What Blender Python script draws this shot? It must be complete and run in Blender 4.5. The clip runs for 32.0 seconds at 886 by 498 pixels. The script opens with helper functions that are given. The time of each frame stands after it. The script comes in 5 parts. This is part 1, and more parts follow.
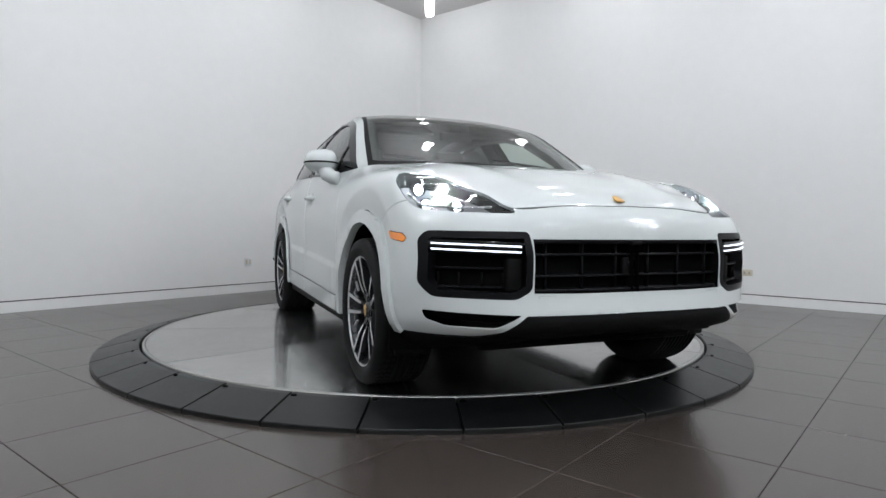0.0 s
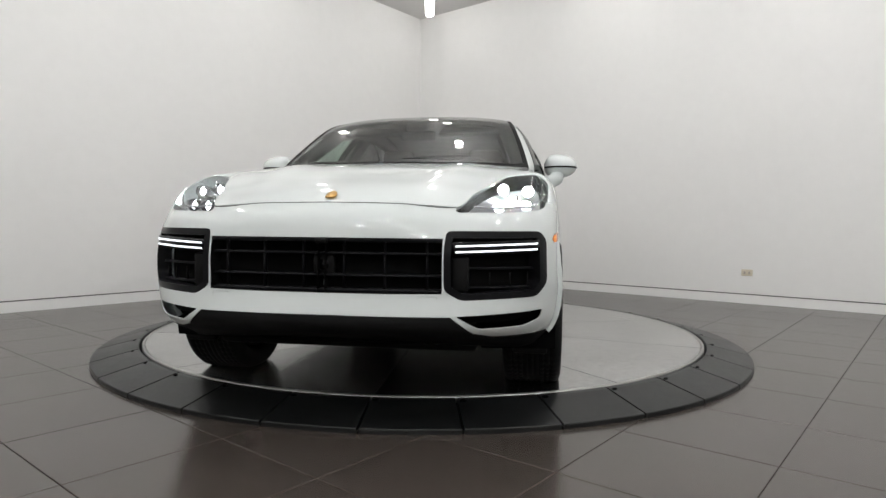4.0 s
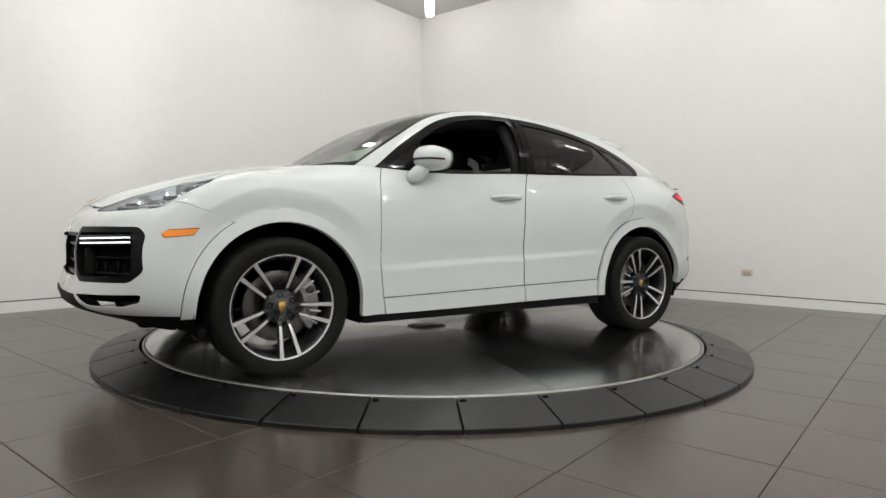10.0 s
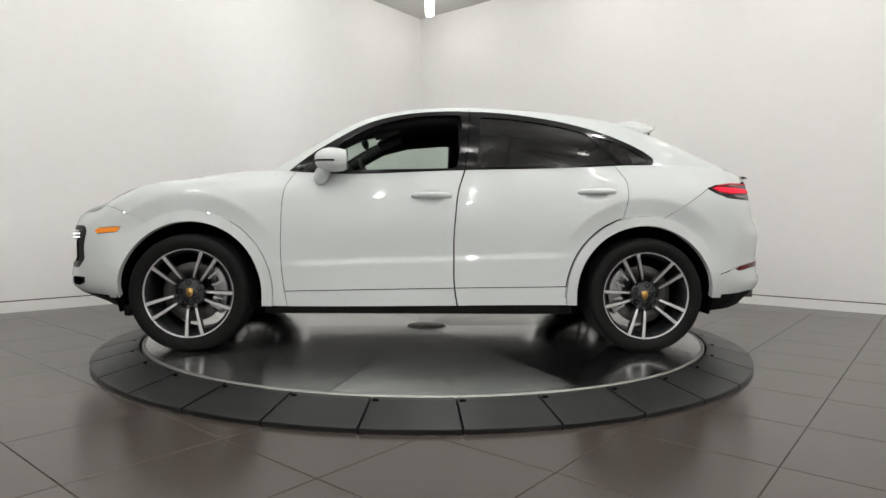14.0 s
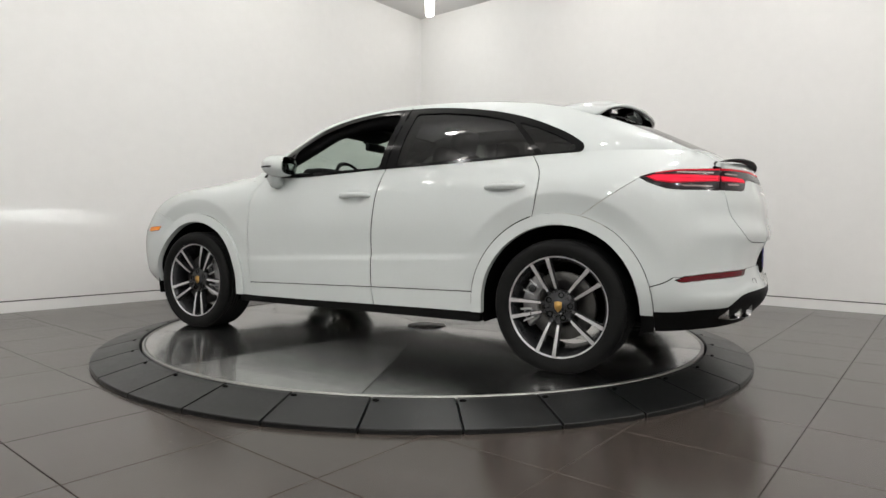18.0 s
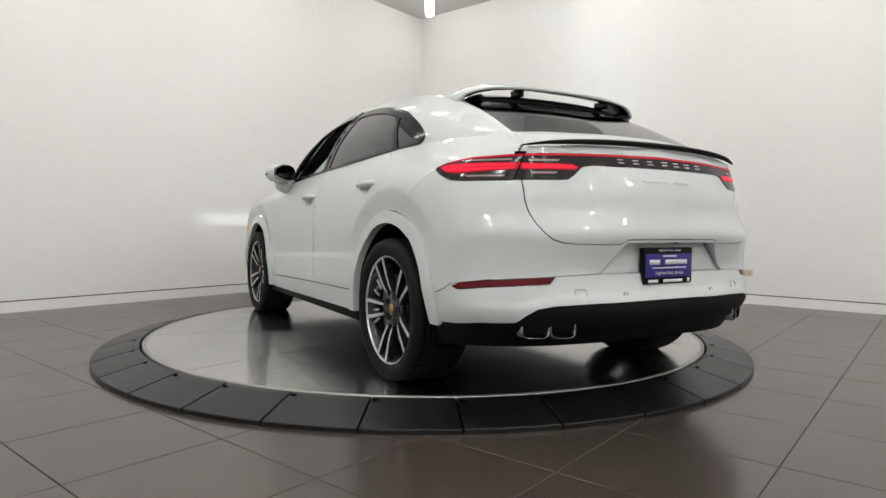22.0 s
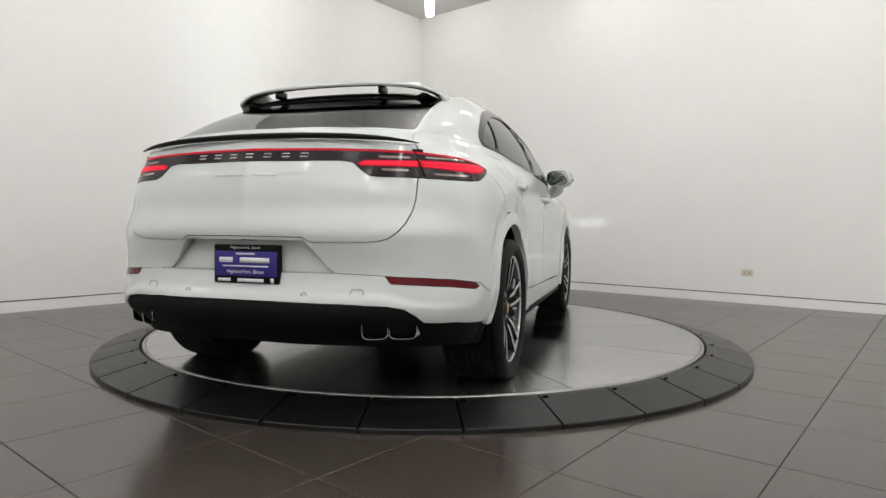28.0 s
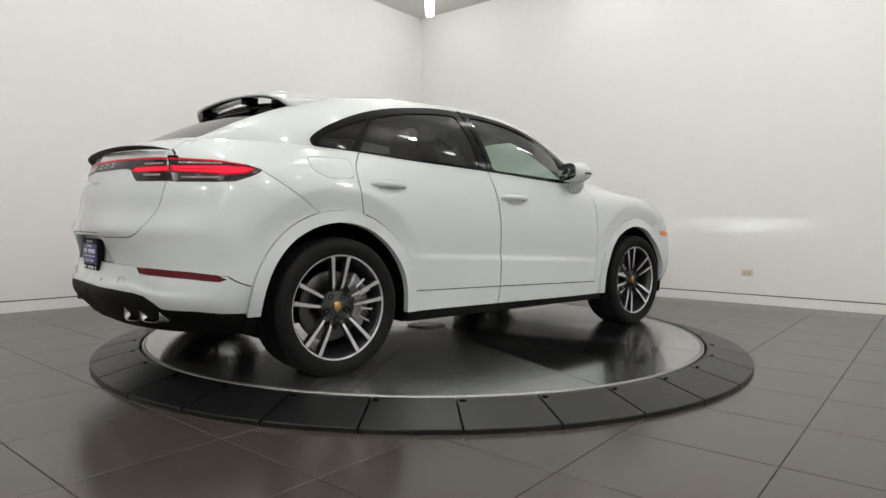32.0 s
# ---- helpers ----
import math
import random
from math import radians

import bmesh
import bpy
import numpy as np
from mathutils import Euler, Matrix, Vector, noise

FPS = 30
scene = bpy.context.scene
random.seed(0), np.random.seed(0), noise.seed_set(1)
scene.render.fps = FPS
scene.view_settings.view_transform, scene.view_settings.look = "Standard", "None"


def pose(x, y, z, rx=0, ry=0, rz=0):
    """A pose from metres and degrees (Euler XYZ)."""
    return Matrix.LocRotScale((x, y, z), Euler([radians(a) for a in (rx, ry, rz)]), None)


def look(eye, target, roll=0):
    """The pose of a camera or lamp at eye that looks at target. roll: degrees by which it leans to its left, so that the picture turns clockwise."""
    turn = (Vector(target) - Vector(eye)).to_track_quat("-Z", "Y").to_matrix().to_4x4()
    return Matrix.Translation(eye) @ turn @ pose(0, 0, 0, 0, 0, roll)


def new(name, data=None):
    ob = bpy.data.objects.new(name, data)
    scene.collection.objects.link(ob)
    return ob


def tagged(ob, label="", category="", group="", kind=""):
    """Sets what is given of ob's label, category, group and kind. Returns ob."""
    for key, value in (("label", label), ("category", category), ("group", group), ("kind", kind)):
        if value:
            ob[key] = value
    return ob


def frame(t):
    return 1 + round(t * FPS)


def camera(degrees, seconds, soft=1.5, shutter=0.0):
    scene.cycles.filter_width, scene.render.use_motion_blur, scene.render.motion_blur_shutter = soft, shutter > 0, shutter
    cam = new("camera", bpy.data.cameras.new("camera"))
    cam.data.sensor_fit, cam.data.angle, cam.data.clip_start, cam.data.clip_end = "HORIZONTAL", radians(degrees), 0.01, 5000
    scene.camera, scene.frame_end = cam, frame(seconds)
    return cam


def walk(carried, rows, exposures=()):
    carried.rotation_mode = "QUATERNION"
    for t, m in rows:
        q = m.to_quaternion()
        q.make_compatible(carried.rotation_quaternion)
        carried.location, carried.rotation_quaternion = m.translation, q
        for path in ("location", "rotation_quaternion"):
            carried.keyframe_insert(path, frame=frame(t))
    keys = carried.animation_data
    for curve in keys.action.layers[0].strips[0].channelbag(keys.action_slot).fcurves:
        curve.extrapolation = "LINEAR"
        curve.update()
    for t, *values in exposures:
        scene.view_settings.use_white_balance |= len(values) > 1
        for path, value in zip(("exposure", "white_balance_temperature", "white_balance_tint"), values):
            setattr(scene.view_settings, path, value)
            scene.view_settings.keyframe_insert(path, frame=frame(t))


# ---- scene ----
# The camera stands still on its stand.
EYE = (0.0, -4.842, 0.870)
AIM = (0.1282, 0.1529, 0.6852)
cam = camera(71.76, 32.0)
walk(cam, [(0.0, look(EYE, AIM, 0.581)), (32.0, look(EYE, AIM, 0.581))],
     [(0.0, -0.08, 5900, 10), (2.0, -0.10, 6250, 10), (3.5, -0.08, 6300, 10), (5.5, 0.0, 6500, 10), (28.0, 0.0, 6500, 10), (30.0, -0.06, 6500, 10), (32.0, -0.08, 6500, 10)])

# ---- light ----
from mathutils.kdtree import KDTree

world = bpy.data.worlds.new("world")
scene.world = world
world.use_nodes = True
world.node_tree.nodes["Background"].inputs[0].default_value = (0.9, 0.95, 1.0, 1)
world.node_tree.nodes["Background"].inputs[1].default_value = 0.02

THETA = 49.3            # turn of the room against the camera's line
WALL_L, WALL_R = 3.74, 4.125
CEIL = 4.33
FAR = -9.0
ROOM = pose(0, 0, 0, 0, 0, THETA)
ZD = 0.08               # height of the turntable's plate

LAMP_U = (-6.43, -4.03, -1.63, 0.77, 3.26)
LAMP_N = (-6.92, -4.52, -2.12, 0.28, 2.80)
LAMP_Z = 3.96


def lamp(name, u, n, z, power, size, colour=(1.0, 0.993, 0.976)):
    data = bpy.data.lights.new(name, "POINT")
    data.shadow_soft_size, data.energy, data.color = size, power, colour
    ob = new(name, data)
    ob.matrix_world = ROOM @ pose(u, n, z)
    return ob


for lu in LAMP_U:
    for ln in LAMP_N:
        near_wall = lu > 3 or ln > 2.5
        back_of_room = lu + ln < -6.0
        before_plate = -5 < lu < -1 and -5 < ln < -1 and not back_of_room
        power = 1.0 if near_wall else 43.0 if back_of_room else 20.0 if before_plate else 36.0
        lamp("lamp_light", lu, ln, LAMP_Z - 0.09, power, 0.07)


# ---- materials ----
def mat(name, colour, rough=0.5, metal=0.0, coat=0.0, vary=0.06, scale=6.0, bump=0.0, bump_scale=200.0,
        rough_vary=0.05, emit=None, emit_power=0.0, transmission=0.0, ior=1.45, alpha=1.0, aniso=0.0, spec=0.5):
    """A surface with two scales of variation in colour and gloss, and a fine relief."""
    m = bpy.data.materials.new(name)
    m.use_nodes = True
    nt = m.node_tree
    b = nt.nodes["Principled BSDF"]
    b.inputs["Roughness"].default_value = rough
    b.inputs["Metallic"].default_value = metal
    b.inputs["IOR"].default_value = ior
    b.inputs["Coat Weight"].default_value = coat
    b.inputs["Coat Roughness"].default_value = 0.03
    b.inputs["Transmission Weight"].default_value = transmission
    b.inputs["Alpha"].default_value = alpha
    b.inputs["Anisotropic"].default_value = aniso
    b.inputs["Specular IOR Level"].default_value = spec
    b.inputs["Base Color"].default_value = (*colour, 1)
    if emit:
        b.inputs["Emission Color"].default_value = (*emit, 1)
        b.inputs["Emission Strength"].default_value = emit_power
    co = nt.nodes.new("ShaderNodeTexCoord")
    if vary > 0 or rough_vary > 0:
        big = nt.nodes.new("ShaderNodeTexNoise")
        big.inputs["Scale"].default_value = scale
        big.inputs["Detail"].default_value = 6
        small = nt.nodes.new("ShaderNodeTexNoise")
        small.inputs["Scale"].default_value = scale * 14
        small.inputs["Detail"].default_value = 4
        nt.links.new(co.outputs["Object"], big.inputs["Vector"])
        nt.links.new(co.outputs["Object"], small.inputs["Vector"])
        mix = nt.nodes.new("ShaderNodeMath")
        mix.operation = "ADD"
        nt.links.new(big.outputs["Fac"], mix.inputs[0])
        nt.links.new(small.outputs["Fac"], mix.inputs[1])
        if vary > 0:
            ramp = nt.nodes.new("ShaderNodeMapRange")
            ramp.inputs["From Min"].default_value, ramp.inputs["From Max"].default_value = 0.7, 1.3
            ramp.inputs["To Min"].default_value, ramp.inputs["To Max"].default_value = 1 - vary, 1 + vary
            nt.links.new(mix.outputs[0], ramp.inputs["Value"])
            mul = nt.nodes.new("ShaderNodeVectorMath")
            mul.operation = "SCALE"
            mul.inputs[0].default_value = colour
            nt.links.new(ramp.outputs[0], mul.inputs["Scale"])
            nt.links.new(mul.outputs[0], b.inputs["Base Color"])
        if rough_vary > 0:
            rr_ = nt.nodes.new("ShaderNodeMapRange")
            rr_.inputs["From Min"].default_value, rr_.inputs["From Max"].default_value = 0.7, 1.3
            rr_.inputs["To Min"].default_value = max(0.0, rough - rough_vary)
            rr_.inputs["To Max"].default_value = min(1.0, rough + rough_vary)
            nt.links.new(mix.outputs[0], rr_.inputs["Value"])
            nt.links.new(rr_.outputs[0], b.inputs["Roughness"])
    if bump > 0:
        n = nt.nodes.new("ShaderNodeTexNoise")
        n.inputs["Scale"].default_value = bump_scale
        n.inputs["Detail"].default_value = 3
        nt.links.new(co.outputs["Object"], n.inputs["Vector"])
        bn = nt.nodes.new("ShaderNodeBump")
        bn.inputs["Strength"].default_value = bump
        bn.inputs["Distance"].default_value = 0.002
        nt.links.new(n.outputs["Fac"], bn.inputs["Height"])
        nt.links.new(bn.outputs[0], b.inputs["Normal"])
    return m


M_WALL = mat("wall_paint", (0.80, 0.797, 0.785), 0.75, vary=0.015, scale=0.7, bump=0.12, bump_scale=120)
# Unseen walls added behind the camera; this tone sets their fill light.
M_WALLBACK = mat("fill_wall_paint", (0.74, 0.735, 0.72), 0.8, vary=0.03, scale=0.7, bump=0.12, bump_scale=120)
M_CEIL = mat("ceiling_paint", (0.62, 0.61, 0.60), 0.9, vary=0.02, scale=0.6, bump=0.1, bump_scale=90)
M_TILE = mat("porcelain_tile", (0.056, 0.0455, 0.039), 0.215, vary=0.05, scale=1.2, rough_vary=0.003, spec=0.75)
M_GROUT = mat("grout", (0.035, 0.031, 0.028), 0.9, vary=0.15, scale=8)
M_REVEAL = mat("reveal_shadow_gap", (0.05, 0.05, 0.05), 0.8)
M_PLASTIC_W = mat("ivory_plastic", (0.62, 0.56, 0.45), 0.4)
M_SOCKET = mat("socket_slots", (0.40, 0.37, 0.32), 0.6)
M_RUBBER = mat("black_rubber", (0.007, 0.0075, 0.0075), 0.35, vary=0.2, scale=5, bump=0.10, bump_scale=420, rough_vary=0.05, spec=0.40)
M_LAMPBODY = mat("lamp_housing", (0.75, 0.74, 0.72), 0.5)
M_GLOW = mat("lamp_glow", (1, 1, 1), 0.4, vary=0, rough_vary=0, emit=(1.0, 0.965, 0.91), emit_power=14.0)
M_PAINT = mat("white_car_paint", (0.585, 0.620, 0.612), 0.45, coat=1.0, vary=0.008, scale=3, rough_vary=0.02, spec=0.3)
M_BLACKGLOSS = mat("gloss_black", (0.004, 0.004, 0.0045), 0.12, vary=0.05, spec=0.20)
M_BLACKPL = mat("textured_black_plastic", (0.006, 0.006, 0.006), 0.6, vary=0.15, scale=12, bump=0.12, bump_scale=700, spec=0.14)
M_SATINBLACK = mat("satin_black_plastic", (0.006, 0.006, 0.007), 0.32, vary=0.1, scale=12, spec=0.12)
M_DARK = mat("dark_interior_void", (0.004, 0.004, 0.004), 0.9, spec=0.05)
M_CHROME = mat("bright_metal", (0.72, 0.72, 0.72), 0.16, metal=1.0, vary=0.03)
M_RIMFACE = mat("machined_alloy", (0.66, 0.66, 0.67), 0.32, metal=0.85, vary=0.05, scale=20)
M_RIMDARK = mat("dark_grey_alloy_paint", (0.034, 0.035, 0.038), 0.3, metal=0.6, coat=0.4, vary=0.08)
M_TYRE = mat("tyre_rubber", (0.008, 0.008, 0.008), 0.62, vary=0.2, scale=14, bump=0.15, bump_scale=500, spec=0.16)
M_DISCBRAKE = mat("brake_disc_steel", (0.095, 0.093, 0.090), 0.38, metal=0.9, vary=0.12, scale=30)
M_CALIPER = mat("silver_white_caliper", (0.74, 0.75, 0.76), 0.35, vary=0.05)
M_CALIPERCAST = mat("cast_caliper_silver", (0.42, 0.42, 0.43), 0.38, metal=0.7, vary=0.15, scale=40)
M_TIPCHROME = mat("exhaust_chrome", (0.52, 0.52, 0.53), 0.14, metal=1.0, vary=0.08, scale=20)
M_DARKCHROME = mat("dark_chrome", (0.20, 0.20, 0.21), 0.12, metal=1.0, vary=0.05)
M_SATIN = mat("satin_silver", (0.72, 0.72, 0.73), 0.35, metal=0.25, vary=0.03)
M_GOLD = mat("gold_crest", (0.50, 0.30, 0.09), 0.35, metal=0.7, vary=0.2, scale=60)
M_LEATHER = mat("beige_leather", (0.42, 0.40, 0.35), 0.55, vary=0.06, scale=9, bump=0.3, bump_scale=300)
M_CABIN = mat("black_cabin_trim", (0.012, 0.012, 0.013), 0.6, vary=0.1, spec=0.25)
M_MIRROR = mat("mirror_silver", (0.30, 0.33, 0.32), 0.02, metal=1.0, vary=0, rough_vary=0)


def glass_mat(name, tint, rough=0.0, shine=0.08, rim=0.95):
    """Thin glazing: a coloured see-through layer with a mirror-like face."""
    m = bpy.data.materials.new(name)
    m.use_nodes = True
    nt = m.node_tree
    out = nt.nodes["Material Output"]
    nt.nodes.remove(nt.nodes["Principled BSDF"])
    tr = nt.nodes.new("ShaderNodeBsdfTransparent")
    tr.inputs["Color"].default_value = (*tint, 1)
    gl = nt.nodes.new("ShaderNodeBsdfGlossy")
    gl.inputs["Roughness"].default_value = rough
    lw = nt.nodes.new("ShaderNodeLayerWeight")
    pw = nt.nodes.new("ShaderNodeMath")
    pw.operation = "POWER"
    pw.inputs[1].default_value = 4.0
    fr = nt.nodes.new("ShaderNodeMapRange")
    fr.inputs["To Min"].default_value, fr.inputs["To Max"].default_value = shine, rim
    nt.links.new(lw.outputs["Facing"], pw.inputs[0])
    nt.links.new(pw.outputs[0], fr.inputs["Value"])
    mx = nt.nodes.new("ShaderNodeMixShader")
    nt.links.new(fr.outputs[0], mx.inputs[0])
    nt.links.new(tr.outputs[0], mx.inputs[1])
    nt.links.new(gl.outputs[0], mx.inputs[2])
    nt.links.new(mx.outputs[0], out.inputs["Surface"])
    return m


M_GLASS = glass_mat("clear_green_glass", (0.66, 0.78, 0.71), shine=0.14)
M_PRIVACY = glass_mat("dark_privacy_glass", (0.075, 0.08, 0.075), shine=0.05)
M_LENS = glass_mat("clear_lamp_lens", (0.85, 0.86, 0.87), shine=0.05, rim=0.45)


# ---- mesh helpers ----
def mesh_of(name, bm, material, smooth=True):
    me = bpy.data.meshes.new(name)
    bm.to_mesh(me)
    bm.free()
    for poly in me.polygons:
        poly.use_smooth = smooth
    me.materials.append(material)
    return me


def part(name, bm, material, parent, label="", smooth=True, m=None):
    """One mesh object under a thing or under a part."""
    ob = new(name, mesh_of(name, bm, material, smooth))
    ob.parent = parent
    if m is not None:
        ob.matrix_basis = m
    if label:
        ob["label"] = label
    return ob


def thing(name, m, label, category, group="", kind=""):
    ob = new(name)
    ob.matrix_world = m
    return tagged(ob, label, category, group, kind)


def box(bm, cx, cy, cz, sx, sy, sz, bevel=0.0, segs=2, m=None):
    made = bmesh.ops.create_cube(bm, size=1.0)["verts"]
    for v in made:
        v.co = Vector((v.co.x * sx + cx, v.co.y * sy + cy, v.co.z * sz + cz))
    if bevel > 0:
        edges = list({e for v in made for e in v.link_edges})
        got = bmesh.ops.bevel(bm, geom=edges, offset=bevel, segments=segs, affect="EDGES", profile=0.5)
        made = list({v for f in got["faces"] for v in f.verts} | {v for v in made if v.is_valid})
    if m is not None:
        bmesh.ops.transform(bm, matrix=m, verts=[v for v in made if v.is_valid])
    return made


def solid_box(cx, cy, cz, sx, sy, sz, bevel=0.0, segs=2, m=None):
    bm = bmesh.new()
    box(bm, cx, cy, cz, sx, sy, sz, bevel, segs, m)
    return bm


def revolve(profile, n=48, axis="z", closed=False):
    """A body of turning: profile is (radius, height) pairs."""
    bm = bmesh.new()
    rings = []
    for r, h in profile:
        ring = []
        for i in range(n):
            a = 2 * math.pi * i / n
            c, s = r * math.cos(a), r * math.sin(a)
            ring.append(bm.verts.new((c, s, h) if axis == "z" else (c, h, s)))
        rings.append(ring)
    pairs = list(zip(rings, rings[1:])) + ([(rings[-1], rings[0])] if closed else [])
    for a, b in pairs:
        for i in range(n):
            j = (i + 1) % n
            bm.faces.new((a[i], a[j], b[j], b[i]) if axis == "z" else (a[i], b[i], b[j], a[j]))
    if not closed:
        for ring, flip in ((rings[0], axis == "z"), (rings[-1], axis != "z")):
            if profile[0 if ring is rings[0] else -1][0] > 1e-6:
                bm.faces.new(list(reversed(ring)) if flip else ring)
    bmesh.ops.remove_doubles(bm, verts=bm.verts, dist=1e-6)
    bmesh.ops.recalc_face_normals(bm, faces=bm.faces)
    return bm


def prism(outline, depth, bevel=0.0, m=None):
    """A flat outline in x, y with a thickness along z, its edges rounded."""
    bm = bmesh.new()
    f = bm.faces.new([bm.verts.new((x, y, 0)) for x, y in outline])
    ext = bmesh.ops.extrude_face_region(bm, geom=[f])
    bmesh.ops.translate(bm, verts=[v for v in ext["geom"] if isinstance(v, bmesh.types.BMVert)], vec=(0, 0, depth))
    bmesh.ops.recalc_face_normals(bm, faces=bm.faces)
    if bevel > 0:
        bmesh.ops.bevel(bm, geom=list(bm.edges), offset=bevel, segments=2, affect="EDGES", profile=0.5)
    if m is not None:
        bmesh.ops.transform(bm, matrix=m, verts=bm.verts)
    return bm


def tube(points, r, n=8, cap=True, flat=1.0):
    """A rod along a line of points."""
    bm = bmesh.new()
    pts = [Vector(p) for p in points]
    rings = []
    for i, p in enumerate(pts):
        d = (pts[min(i + 1, len(pts) - 1)] - pts[max(i - 1, 0)]).normalized()
        up = Vector((0, 0, 1)) if abs(d.z) < 0.95 else Vector((1, 0, 0))
        a = d.cross(up).normalized()
        b = a.cross(d).normalized()
        rr_ = r[i] if isinstance(r, (list, tuple)) else r
        rings.append([bm.verts.new(p + (a * math.cos(t) + b * flat * math.sin(t)) * rr_)
                      for t in (2 * math.pi * k / n for k in range(n))])
    for a, b in zip(rings, rings[1:]):
        for k in range(n):
            j = (k + 1) % n
            bm.faces.new((a[k], a[j], b[j], b[k]))
    if cap:
        bm.faces.new(list(reversed(rings[0])))
        bm.faces.new(rings[-1])
    bmesh.ops.recalc_face_normals(bm, faces=bm.faces)
    return bm


def merge(*bms):
    """Join meshes into the first one."""
    base = bms[0]
    for other in bms[1:]:
        table = {v: base.verts.new(v.co) for v in other.verts}
        for f in other.faces:
            base.faces.new([table[v] for v in f.verts])
        other.free()
    return base


# ---- the room ----
def slab(name, u0, u1, n0, n1, z0, z1, material, label, category):
    bm = solid_box((u0 + u1) / 2, (n0 + n1) / 2, (z0 + z1) / 2, u1 - u0, n1 - n0, z1 - z0)
    ob = new(name, mesh_of(name, bm, material, False))
    ob.matrix_world = ROOM
    return tagged(ob, label, category, kind="structure")


BASE_H = 0.104
GAP_H = 0.012
T = 0.3
for wname, (u0, u1, n0, n1), inset in (
        ("wall_north", (FAR - T, WALL_R + T, WALL_L, WALL_L + T), (0, 1)),
        ("wall_east", (WALL_R, WALL_R + T, FAR - T, WALL_L), (1, 0)),
        ("wall_south", (FAR - T, WALL_R + T, FAR - T, FAR), (0, -1)),
        ("wall_west", (FAR - T, FAR, FAR, WALL_L), (-1, 0))):
    slab(wname, u0, u1, n0, n1, BASE_H + GAP_H, CEIL + 0.3, M_WALL if max(inset) > 0 else M_WALLBACK,
         "plain white painted gallery wall with a flush base" if max(inset) > 0 else "unseen wall added behind the viewer, its tone set for fill light", "wall")
    slab("reveal_" + wname[5:], u0 + 0.012 * (inset[0] > 0), u1 - 0.012 * (inset[0] < 0), n0 + 0.012 * (inset[1] > 0), n1 - 0.012 * (inset[1] < 0),
         BASE_H, BASE_H + GAP_H, M_REVEAL, "dark recessed shadow gap above the flush base", "trim")
    slab("baseboard_" + wname[5:], u0, u1, n0, n1, 0.0, BASE_H, M_WALL, "flush white baseboard under a dark shadow gap", "baseboard")
slab("ceiling", FAR - T, WALL_R + T, FAR - T, WALL_L + T, CEIL, CEIL + 0.25, M_CEIL, "plain pale grey painted ceiling", "ceiling")
floor = slab("floor", FAR - T, WALL_R + T, FAR - T, WALL_L + T, -0.2, -0.004, M_GROUT, "floor of large dark grey-brown square porcelain tiles", "floor")


def outlet(name, u, n, z, turn, w, h, plugs, material, label):
    o = thing(name, ROOM @ pose(u, n, z, 0, 0, turn), label, "outlet")
    part("plate", solid_box(0, -0.004, 0, w, 0.008, h, 0.003), material, o)
    for px, pz in plugs:
        part("socket", solid_box(px, -0.009, pz, 0.022, 0.003, 0.03, 0.004), M_SOCKET, o)
    return o


def pendant(u, n):
    """A spot with a glowing sleeve, hung from the ceiling on a short stem."""
    o = thing("ceiling_lamp", ROOM @ pose(u, n, LAMP_Z), "lit white cylinder lamp hung from the ceiling", "lamp", "lamps under the ceiling")
    part("shade", revolve([(0.0, 0.0), (0.046, 0.002), (0.058, 0.014), (0.064, 0.05), (0.066, 0.26), (0.055, 0.275), (0, 0.275)], 24), M_GLOW, o, "glowing white sleeve")
    part("stem", revolve([(0.011, 0.275), (0.011, CEIL - LAMP_Z)], 12), M_LAMPBODY, o)
    part("canopy", revolve([(0.0, CEIL - LAMP_Z - 0.03), (0.06, CEIL - LAMP_Z - 0.03), (0.065, CEIL - LAMP_Z), (0, CEIL - LAMP_Z)], 20), M_LAMPBODY, o)
    return o


for lu in LAMP_U:
    for ln in LAMP_N:
        pendant(lu, ln)
for lu in LAMP_U[:-1]:
    for ln in LAMP_N[:-1]:
        pendant(lu + 1.2, ln + 1.2)

# ---- the turntable ----
RING_IN, RING_OUT, DISC_R = 2.045, 2.322, 2.030
ramp = thing("turntable_ramp", pose(0, 0, 0), "black rubber ramp ring of bolted segments round the turntable", "ramp")
N_SEG = 33


def ring_segment():
    a0, a1 = radians(0.15), radians(360 / N_SEG - 0.15)
    prof = [(RING_OUT, 0.0), (RING_OUT - 0.001, 0.020), (RING_OUT - 0.004, 0.0235), (RING_IN + 0.03, ZD - 0.002), (RING_IN + 0.004, ZD + 0.001), (RING_IN, ZD - 0.004), (RING_IN, 0.0)]
    bm = bmesh.new()
    steps = 6
    rows = []
    for i in range(steps + 1):
        a = a0 + (a1 - a0) * i / steps
        rows.append([bm.verts.new((r * math.cos(a), r * math.sin(a), z)) for r, z in prof])
    for p0, p1 in zip(rows, rows[1:]):
        for k in range(len(prof)):
            j = (k + 1) % len(prof)
            bm.faces.new((p0[k], p0[j], p1[j], p1[k]))
    bm.faces.new(rows[0])
    bm.faces.new(list(reversed(rows[-1])))
    bmesh.ops.recalc_face_normals(bm, faces=bm.faces)
    return bm


